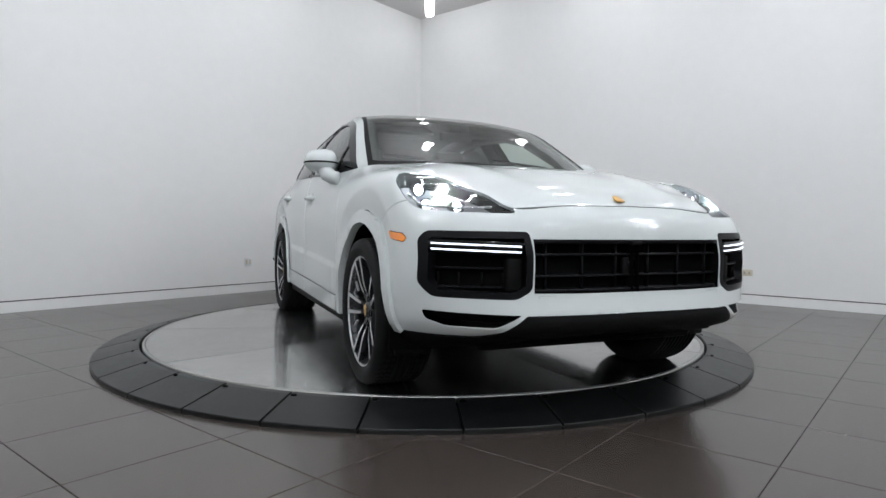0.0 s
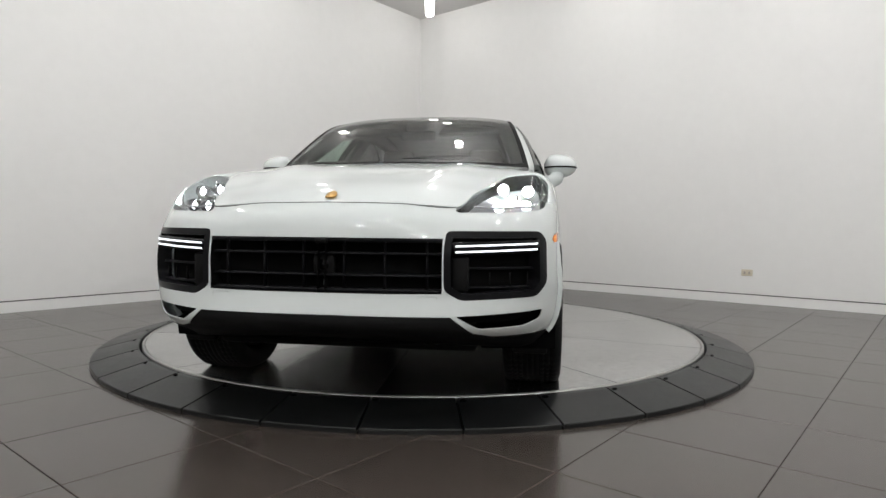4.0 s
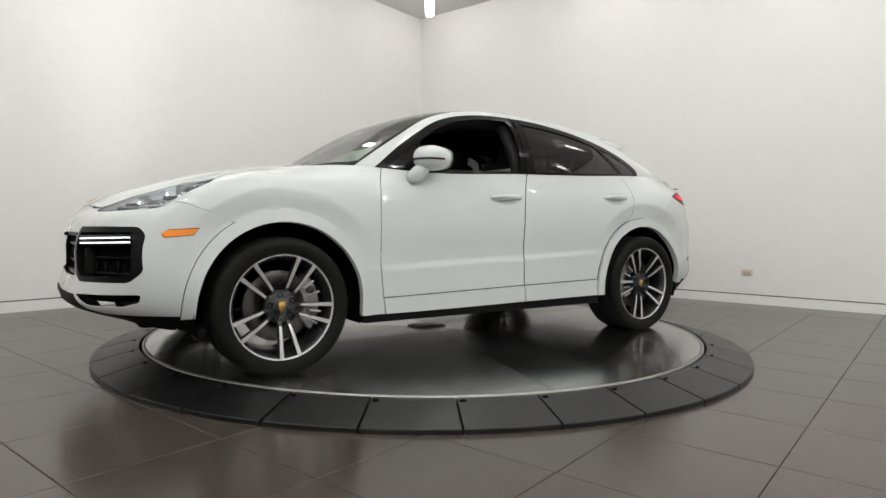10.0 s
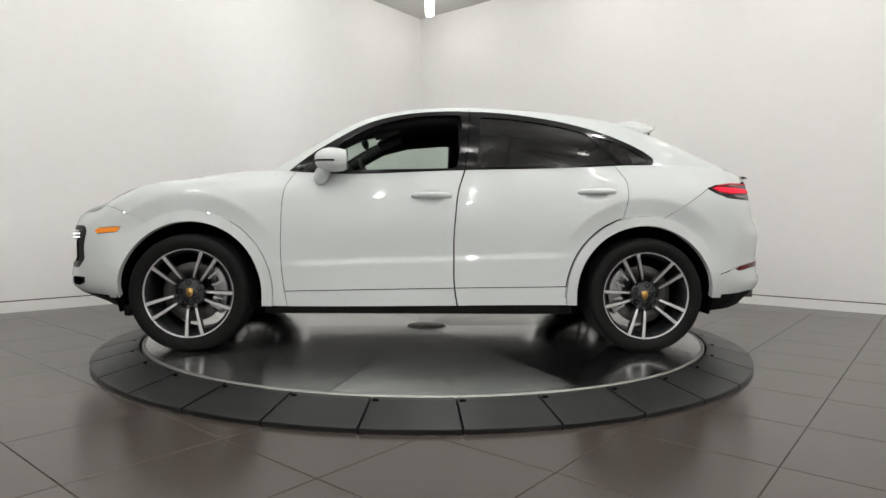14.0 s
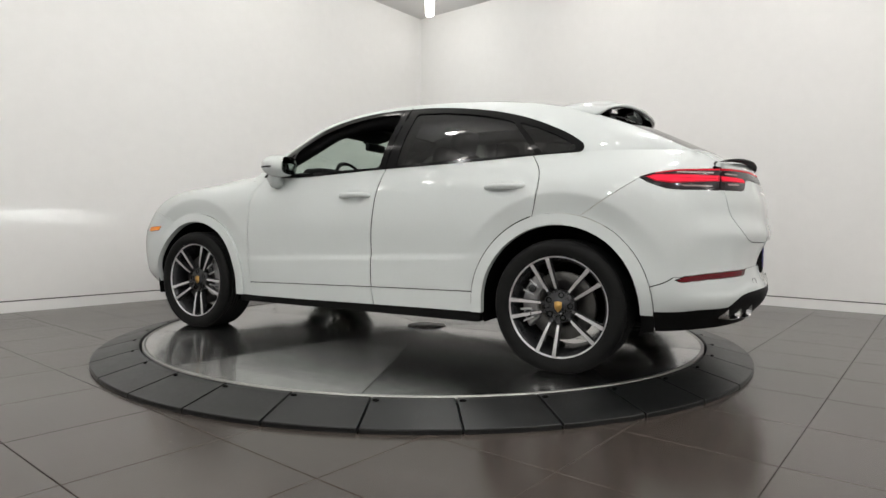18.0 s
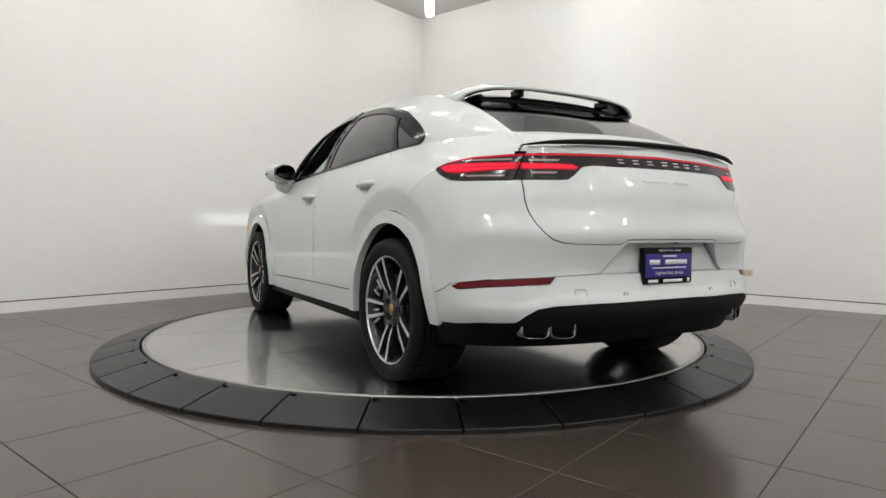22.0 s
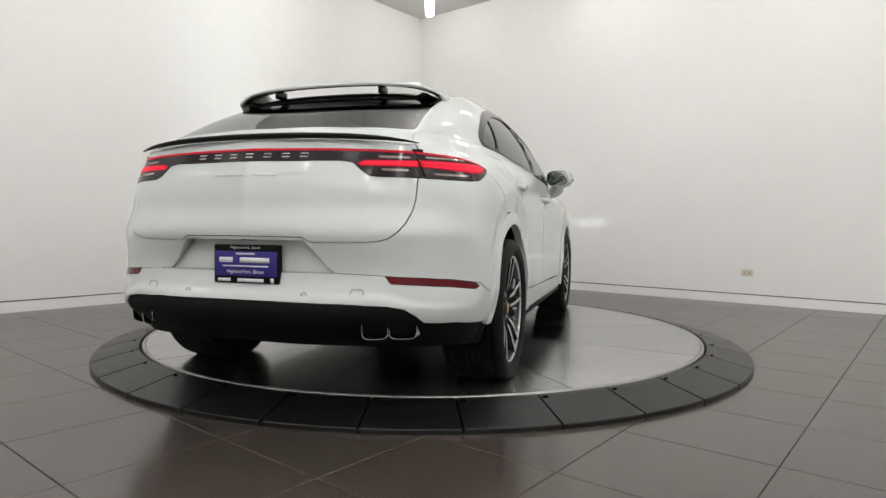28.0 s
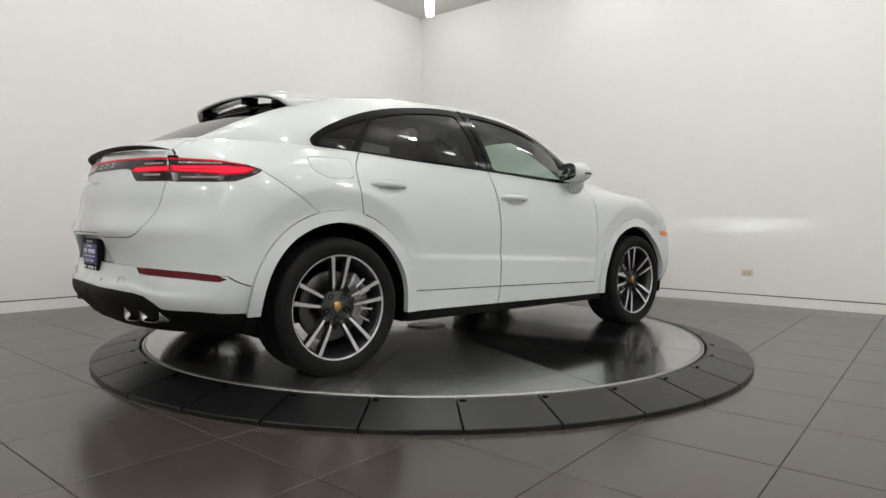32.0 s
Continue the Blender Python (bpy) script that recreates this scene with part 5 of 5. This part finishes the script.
def lip_ring(w):
    prof = [(0.2725, w * 0.80), (0.281, w * 0.835), (0.2835, w * 0.86), (0.281, w * 0.885), (0.2735, w * 0.877), (0.2705, w * 0.84), (0.2695, w * 0.78)]
    return revolve(prof, 80, "y", closed=True)


SPOKE = ((0.072, 0.0205, 0.0105, 0.076), (0.098, 0.0250, 0.0092, 0.085), (0.125, 0.0290, 0.0090, 0.093), (0.16, 0.0345, 0.0098, 0.100),
         (0.21, 0.0410, 0.0112, 0.106), (0.250, 0.0465, 0.0125, 0.112), (0.2665, 0.0485, 0.0140, 0.113))


def spoke(side, face):
    """One bar of a twin spoke; face: the machined front alone, which ends before the hub."""
    bm = bmesh.new()
    rows = []
    for r, off, hw, y in SPOKE[1:] if face else SPOKE:
        c = off * side
        if face:
            hw *= 0.84 if r > 0.11 else 0.62
            ring = ((c - hw, y + 0.0015, r), (c + hw, y + 0.0015, r), (c + hw, y - 0.002, r), (c - hw, y - 0.002, r))
        else:
            ring = ((c - hw, y, r), (c + hw, y, r), (c + hw * 1.1, y - 0.018, r), (c + hw * 0.8, y - 0.042, r), (c - hw * 0.8, y - 0.042, r), (c - hw * 1.1, y - 0.018, r))
        rows.append([bm.verts.new(p) for p in ring])
    for a, b in zip(rows, rows[1:]):
        n = len(a)
        for j in range(n):
            bm.faces.new((a[j], a[(j + 1) % n], b[(j + 1) % n], b[j]))
    bm.faces.new(rows[0])
    bm.faces.new(list(reversed(rows[-1])))
    bmesh.ops.recalc_face_normals(bm, faces=bm.faces)
    return bm


def spoke_pair(face):
    return merge(spoke(1, face), spoke(-1, face))


MESH_SPOKE = mesh_of("spoke", spoke_pair(False), M_RIMDARK, False)
MESH_SPOKEFACE = mesh_of("machined_face", spoke_pair(True), M_RIMFACE, False)
# Void black paints the shade inside the wheel nut holes.
MESH_NUT = mesh_of("nut_hole", revolve([(0, 0.074), (0.010, 0.074), (0.012, 0.082), (0.0165, 0.083), (0.0165, 0.06), (0, 0.06)], 14, "y"), M_DARK, False)


def wheel(hx, sy, width, phase, y_face, caliper_angle):
    """A twin-spoke alloy wheel with tyre, brake disc and caliper. Local y points outwards."""
    y0 = y_face - width / 2
    m = pose(hx, y0 * sy, HUB_Z, 0, 0, 0 if sy > 0 else 180)
    w = part("wheel", barrel(width / 2), M_RIMDARK, car, "dark alloy wheel with machined twin spokes", m=m)
    part("tyre", tyre(width), M_TYRE, w, "black low-profile tyre")
    off = width / 2 * 0.86 - 0.110
    shift = pose(0, off, 0)
    part("rim_lip", lip_ring(width / 2), M_RIMFACE, w, "bright machined rim edge")
    for k in range(5):
        ang = phase + 72 * k
        # angle counted from +x towards +z of the car; local x points forwards on the left side and backwards on the right
        turn = (90 - ang) if sy > 0 else (ang - 90)
        sp = new("spoke", MESH_SPOKE)
        sp.parent = w
        sp.matrix_basis = shift @ pose(0, 0, 0, 0, turn, 0)
        fc = new("machined_face", MESH_SPOKEFACE)
        fc.parent = sp
        nut = new("nut_hole", MESH_NUT)
        nut.parent = w
        nut.matrix_basis = shift @ pose(0, 0, 0, 0, turn + 36, 0) @ pose(0, 0.0, 0.066)
    part("hub", revolve([(0, 0.085), (0.036, 0.085), (0.040, 0.080), (0.070, 0.080), (0.086, 0.076), (0.092, 0.066), (0.094, 0.045), (0, 0.045)], 40, "y"), M_RIMDARK, w, m=shift)
    cap = part("hub_cap", revolve([(0, 0.0895), (0.030, 0.089), (0.035, 0.086), (0.036, 0.080), (0, 0.08)], 28, "y"), M_RIMDARK, w, m=shift)
    part("cap_badge", prism([(x * .80, z * .80) for x, z in crest], 0.002, 0.0, pose(0, 0.0915, 0, 90, 0, 0)), M_GOLD, cap, "small golden shield")
    disc = part("brake_disc", revolve([(0.085, 0.006), (0.188, 0.006), (0.190, 0.004), (0.190, -0.026), (0.188, -0.028), (0.085, -0.028)], 64, "y", closed=True), M_DISCBRAKE, w, m=pose(0, off + 0.015, 0))
    part("disc_bell", revolve([(0, 0.03), (0.08, 0.03), (0.088, 0.024), (0.09, -0.02), (0, -0.02)], 40, "y"), M_RIMDARK, w, m=pose(0, off + 0.010, 0))
    # caliper
    out = []
    for a in np.linspace(-44, 44, 13):
        out.append((0.224 * math.sin(radians(a)), 0.224 * math.cos(radians(a))))
    for a in np.linspace(38, -38, 11):
        out.append((0.136 * math.sin(radians(a)), 0.136 * math.cos(radians(a))))
    cal = prism(out, 0.10, 0.008, pose(0, 0.045, 0, 90, 0, 0) @ pose(0, 0, 0, 0, 0, 0))
    turn = (90 - caliper_angle) if sy > 0 else (caliper_angle - 90)
    caliper = part("caliper", cal, M_CALIPERCAST, w, "silver cast brake caliper", m=pose(0, off - 0.005, 0) @ pose(0, 0, 0, 0, turn, 0))
    for a in (-33, -15, 15, 33):
        part("caliper_rib", solid_box(0, 0, 0, .012, .014, .070, .004), M_CALIPERCAST, caliper, m=pose(0.182 * math.sin(radians(a)), 0.098, 0.182 * math.cos(radians(a)), 0, a, 0))
    for a in (-24, 24):
        part("piston_cap", revolve([(0, .010), (.019, .010), (.022, .006), (.022, -.008), (0, -.008)], 20, "y"), M_RIMDARK, caliper, m=pose(0.176 * math.sin(radians(a)), 0.096, 0.176 * math.cos(radians(a))))
    return w


wheel(HUB_F, 1, .285, -98, .970, 175)
wheel(HUB_R, 1, .315, -77, .984, 8)
wheel(HUB_F, -1, .285, 105, .970, 175)
wheel(HUB_R, -1, .315, 89, .984, 8)

# wheel wells and floor pan
for hx, cz in (ARCH_F, ARCH_R):
    for sy in (1, -1):
        bm = bmesh.new()
        rows = []
        for a in np.linspace(-0.28, math.pi + 0.28, 34):
            c, s = math.cos(a), math.sin(a)
            rows.append([bm.verts.new((hx + r * c, y * sy, cz + r * s)) for r, y in ((0.455, .935), (0.472, .60), (0.30, .56), (0.02, .56))])
        for a, b in zip(rows, rows[1:]):
            for j in range(3):
                bm.faces.new((a[j], a[j + 1], b[j + 1], b[j]))
        bmesh.ops.recalc_face_normals(bm, faces=bm.faces)
        part("wheel_liner", bm, M_DARK, car, "black wheel well liner")
        part("axle_stub", revolve([(0, .50), (.06, .50), (.06, .75), (0, .75)], 16, "y"), M_BLACKPL, car, m=pose(hx, 0, HUB_Z, 0, 0, 0 if sy > 0 else 180))
for cx, sx, wy, z0, z1 in ((0.06, 1.94, 1.80, .225, .30), (1.50, 1.0, 1.10, .22, .30), (-1.40, 1.0, 1.10, .22, .32), (1.98, .34, 1.20, .245, .30), (-1.93, .36, 1.20, .27, .34)):
    part("floor_pan", solid_box(cx, 0, (z0 + z1) / 2, sx, wy, z1 - z0, 0.03), M_BLACKPL, car, "black underbody tray")
UNDER_REAR = [(-.9, .80), (-.91, .56), (-1.86, .56), (-1.90, .84), (-2.02, .76), (-2.12, .64), (-2.20, .45), (-2.245, .2)]
UNDER_FRONT = [(.95, .80), (1.0, .56), (1.98, .56), (2.0, .74), (2.07, .66), (2.12, .55), (2.16, .30), (2.17, .15)]
for half in (UNDER_REAR, UNDER_FRONT):
    part("under_cover", prism(half + [(x, -y) for x, y in reversed(half)], 0.02, 0.0, pose(0, 0, .272)), M_DARK, car, "black underbody cover")
for sy in (1, -1):
    part("sill", solid_box(0.06, .905 * sy, .262, 1.95, .06, .062, .012), M_BLACKPL, car, "black sill strip")
    part("mud_flap", solid_box(1.90, .82 * sy, .238, .05, .16, .065, .012), M_BLACKPL, car, "black air deflector")

# ---- mirrors and handles ----
def mirror_shell():
    bm = bmesh.new()
    bmesh.ops.create_icosphere(bm, subdivisions=4, radius=1.0)
    for v in bm.verts:
        x, y, z = v.co
        # blunt towards the rear, rounded to the front
        e = 0.8
        v.co = Vector((max(x, -0.62) * (0.100 if x > 0 else 0.150), (abs(y) ** e) * math.copysign(0.102, y), (abs(z) ** e) * math.copysign(0.076, z) * (1.0 - 0.12 * y) * (1.0 - 0.10 * max(x, 0))))
    bm.normal_update()
    return bm


for sy, wdoor in ((1, front_doors[0]), (-1, front_doors[1])):
    mm = pose(.622, .985 * sy, 1.196, 0, 0, 11 * sy)
    shell = mirror_shell()
    if sy < 0:
        for v in shell.verts:
            v.co.y = -v.co.y
        bmesh.ops.reverse_faces(shell, faces=shell.faces)
    mir = part("door_mirror", shell, M_PAINT, wdoor, "white door mirror with a dark band", m=mm)
    band_pts = [(0.103 * math.cos(a), 0.103 * math.sin(a) * sy, -0.012) for a in np.linspace(-1.5, 1.7, 26)]
    part("mirror_band", tube(band_pts, 0.006, 6), M_BLACKGLOSS, mir)
    part("mirror_glass", prism([(0.091 * math.copysign(abs(math.cos(a)) ** .7, math.cos(a)), 0.062 * math.copysign(abs(math.sin(a)) ** .7, math.sin(a))) for a in np.linspace(0, 2 * math.pi, 36, endpoint=False)], 0.008, 0.002,
                                pose(-0.0920, 0, 0, 90, 0, 90) @ pose(0, 0, -0.006)), M_MIRROR, mir, "mirror glass")
    foot = tube([(.695, .89 * sy, 1.085), (.695, .925 * sy, 1.088), (.68, .955 * sy, 1.11), (.655, .975 * sy, 1.15)], [0.044, 0.044, 0.048, 0.040], 14)
    part("mirror_foot", foot, M_PAINT, wdoor)
for doors, xs in ((front_doors, (.115, -.128)), (rear_doors, (-.940, -1.185))):
    for sy, d in zip((1, -1), doors):
        x0, x1 = xs
        z = 0.99 if doors is front_doors else 1.024
        hp = [(x0, .928 * sy, z - .012), (x0 - .02, .948 * sy, z - .006), (x0 - .06, .956 * sy, z - .002), ((x0 + x1) / 2, .958 * sy, z), (x1 + .05, .955 * sy, z), (x1 + .015, .946 * sy, z - .002), (x1, .926 * sy, z - .006)]
        part("handle", tube(hp, [0.013, 0.018, 0.020, 0.020, 0.021, 0.019, 0.014], 12, True, 0.9), M_PAINT, d, "white pull handle")

# ---- cabin ----
def seat(x, y, w, parent, cover, label):
    s = part("seat", solid_box(x + .02, y, .66, .52, w, .16, .06, 3), cover, parent, label)
    part("seat_back", solid_box(0, 0, .33, .15, w, .66, .06, 3), cover, s, m=pose(x - .26, y, .68, 0, -16, 0))
    part("headrest", solid_box(0, 0, 0, .10, min(w, .28), .18, .045, 3), cover, s, m=pose(x - .47, y, 1.36, 0, -12, 0))
    return s


cabin = part("cabin_floor", solid_box(.03, 0, .47, 1.84, 1.66, .06), M_CABIN, car, "black cabin floor and trim")
for y in (.38, -.38):
    front_seat = seat(-.05, y, .52, cabin, M_CABIN, "black leather seat with a beige insert")
    part("seat_insert", solid_box(.078, 0, .30, .012, .30, .50, .005), M_LEATHER, front_seat, "beige leather insert", m=pose(-.31, y, .68, 0, -16, 0))
seat(-.95, .285, .52, cabin, M_LEATHER, "beige leather seat")
seat(-.95, -.285, .52, cabin, M_LEATHER, "beige leather seat")
part("dashboard", solid_box(.74, 0, 1.00, .42, 1.56, .34, .08, 3), M_CABIN, cabin, "black dashboard")
part("binnacle", solid_box(.66, .38, 1.165, .22, .40, .11, .04, 3), M_CABIN, cabin, "black instrument hood")
part("parcel_shelf", solid_box(-1.62, 0, 1.07, .60, 1.30, .04, .01), M_CABIN, cabin)
part("steering_wheel", revolve([(0.165, 0.0), (0.18, 0.014), (0.195, 0.0), (0.18, -0.014)], 40, closed=True), M_CABIN, cabin, "black steering wheel", m=pose(.43, .38, 1.095, 0, -68, 0))
part("wheel_boss", solid_box(0, 0, 0, .30, .12, .03, .01), M_CABIN, cabin, m=pose(.44, .38, 1.095, 0, -68, 0) @ pose(0, 0, 0, 0, 0, 90))
part("rear_mirror", solid_box(.49, 0, 1.425, .04, .24, .065, .015), M_CABIN, cabin, "black inside mirror")
part("overhead_console", solid_box(.42, 0, 1.505, .30, .16, .05, .02, 2), M_CABIN, cabin, m=pose(.42, 0, 1.505) @ pose(0, 0, 0, 0, 12, 0) @ pose(-.42, 0, -1.505))
for sy in (1, -1):
    part("door_card", solid_box(-.115, .835 * sy, .83, 1.53, .05, .50, .02), M_CABIN, cabin)
lin = roof_skin()
for v in lin.verts:
    v.co.z -= 0.03
    v.co.y *= 0.97
hl = lift(lin, [f for f in lin.faces if -1.38 < f.calc_center_median().x < .40])
lin.free()
for y in (.36, -.36):
    part("sun_visor", solid_box(0, 0, 0, .20, .46, .030, .012), M_CABIN, cabin, m=pose(.31, y, 1.480, 0, 20, 0))
part("headliner", hl, M_CABIN, cabin, "black roof lining")
for sy in (1, -1):
    rail_pts = [(x - 0.02, (y - 0.045) * sy, z - 0.055) for x, y, z in LINE_RAIL[:8]]
    part("rail_lining", tube(rail_pts, [0.040, 0.050, 0.056, 0.062, 0.066, 0.066, 0.062, 0.054], 12, True, 0.9), M_CABIN, cabin, "black roof rail lining")
for sy in (1, -1):
    part("pillar_lining", tube([(-.235, .80 * sy, 1.08), (-.245, .74 * sy, 1.28), (-.255, .62 * sy, 1.48), (-.25, .55 * sy, 1.56)], [.055, .055, .065, .075], 10, True, 0.7), M_CABIN, cabin, "black centre pillar lining")
part("bulkhead", solid_box(.98, 0, .85, .04, 1.66, .52), M_DARK, cabin)
part("boot_wall", solid_box(-1.95, 0, .85, .04, 1.3, .50), M_DARK, cabin)


# ---- outlets ----
plate = thing("wall_plate", ROOM @ pose(0.825, WALL_L, 0.39), "small square white outlet plate on the wall", "wall plate")
part("plate", solid_box(0, -0.004, 0, 0.115, 0.008, 0.11, 0.003), M_CALIPER, plate)
for px in (-0.024, 0.024):
    part("insert", solid_box(px, -0.0095, 0, 0.026, 0.003, 0.064, 0.001), M_PLASTIC_W, plate, "ivory socket insert")
stub = thing("wall_stub", ROOM @ pose(1.225, WALL_L, 0.415), "small black cable stub on the white wall", "cable stub")
part("flange", revolve([(0, -0.008), (0.020, -0.008), (0.023, -0.004), (0.023, 0.0), (0, 0.0)], 20, "y"), M_BLACKPL, stub)
part("cable_end", tube([(0, -0.006, 0), (0.006, -0.030, 0.003), (0.026, -0.046, -0.004)], [0.014, 0.013, 0.011], 10), M_BLACKPL, stub, "short bent black cable end")
outlet("outlet_plate", WALL_R, -1.391, 0.364, -90, 0.12, 0.075, ((0.026, 0), (-0.026, 0)), M_PLASTIC_W, "small level ivory power outlet plate on the wall")

# ---- floor tiles ----
TILE_U, TILE_N, JOINT = 0.5845, 0.600, 0.0038
U0, N0 = 0.003, -0.317


def tile_mesh():
    su, sn, h, b = (TILE_U - JOINT) / 2, (TILE_N - JOINT) / 2, 0.012, 0.0015
    bm = bmesh.new()
    corner = ((-1, -1), (1, -1), (1, 1), (-1, 1))
    lo = [bm.verts.new((x * su, y * sn, -h)) for x, y in corner]
    md = [bm.verts.new((x * su, y * sn, -b)) for x, y in corner]
    tp = [bm.verts.new((x * (su - b), y * (sn - b), 0)) for x, y in corner]
    bm.faces.new(tp)
    for i in range(4):
        j = (i + 1) % 4
        bm.faces.new((lo[i], lo[j], md[j], md[i]))
        bm.faces.new((md[i], md[j], tp[j], tp[i]))
    bmesh.ops.recalc_face_normals(bm, faces=bm.faces)
    return bm


TILE_MESH = mesh_of("tile", tile_mesh(), M_TILE, False)
rest = bmesh.new()
for i in range(-16, 8):
    for j in range(-16, 8):
        u, n = U0 + (i + 0.5) * TILE_U, N0 + (j + 0.5) * TILE_N
        if u - TILE_U / 2 > WALL_R or n - TILE_N / 2 > WALL_L or u + TILE_U / 2 < FAR or n + TILE_N / 2 < FAR:
            continue
        if u > -5.6 and n > -5.6:
            tile = new("tile", TILE_MESH)
            tile.parent = floor
            tile.matrix_basis = pose(u, n, 0)
        else:
            box(rest, u, n, -0.006, TILE_U - JOINT, TILE_N - JOINT, 0.012)
far_tiles = part("tiles_beyond", rest, M_TILE, floor, smooth=False)
far_tiles["kind"] = "stuff"


def motions():
    rows = [(t, -69.13 - 7.838 * t) for t in np.linspace(0, 32, 33)]
    walk(turntable, [(float(t), pose(0, 0, ZD, 0, 0, a)) for t, a in rows])
    walk(car, [(float(t), pose(0, 0, ZD, 0, 0, a) @ pose(0, 0.0208, 0)) for t, a in rows])


motions()
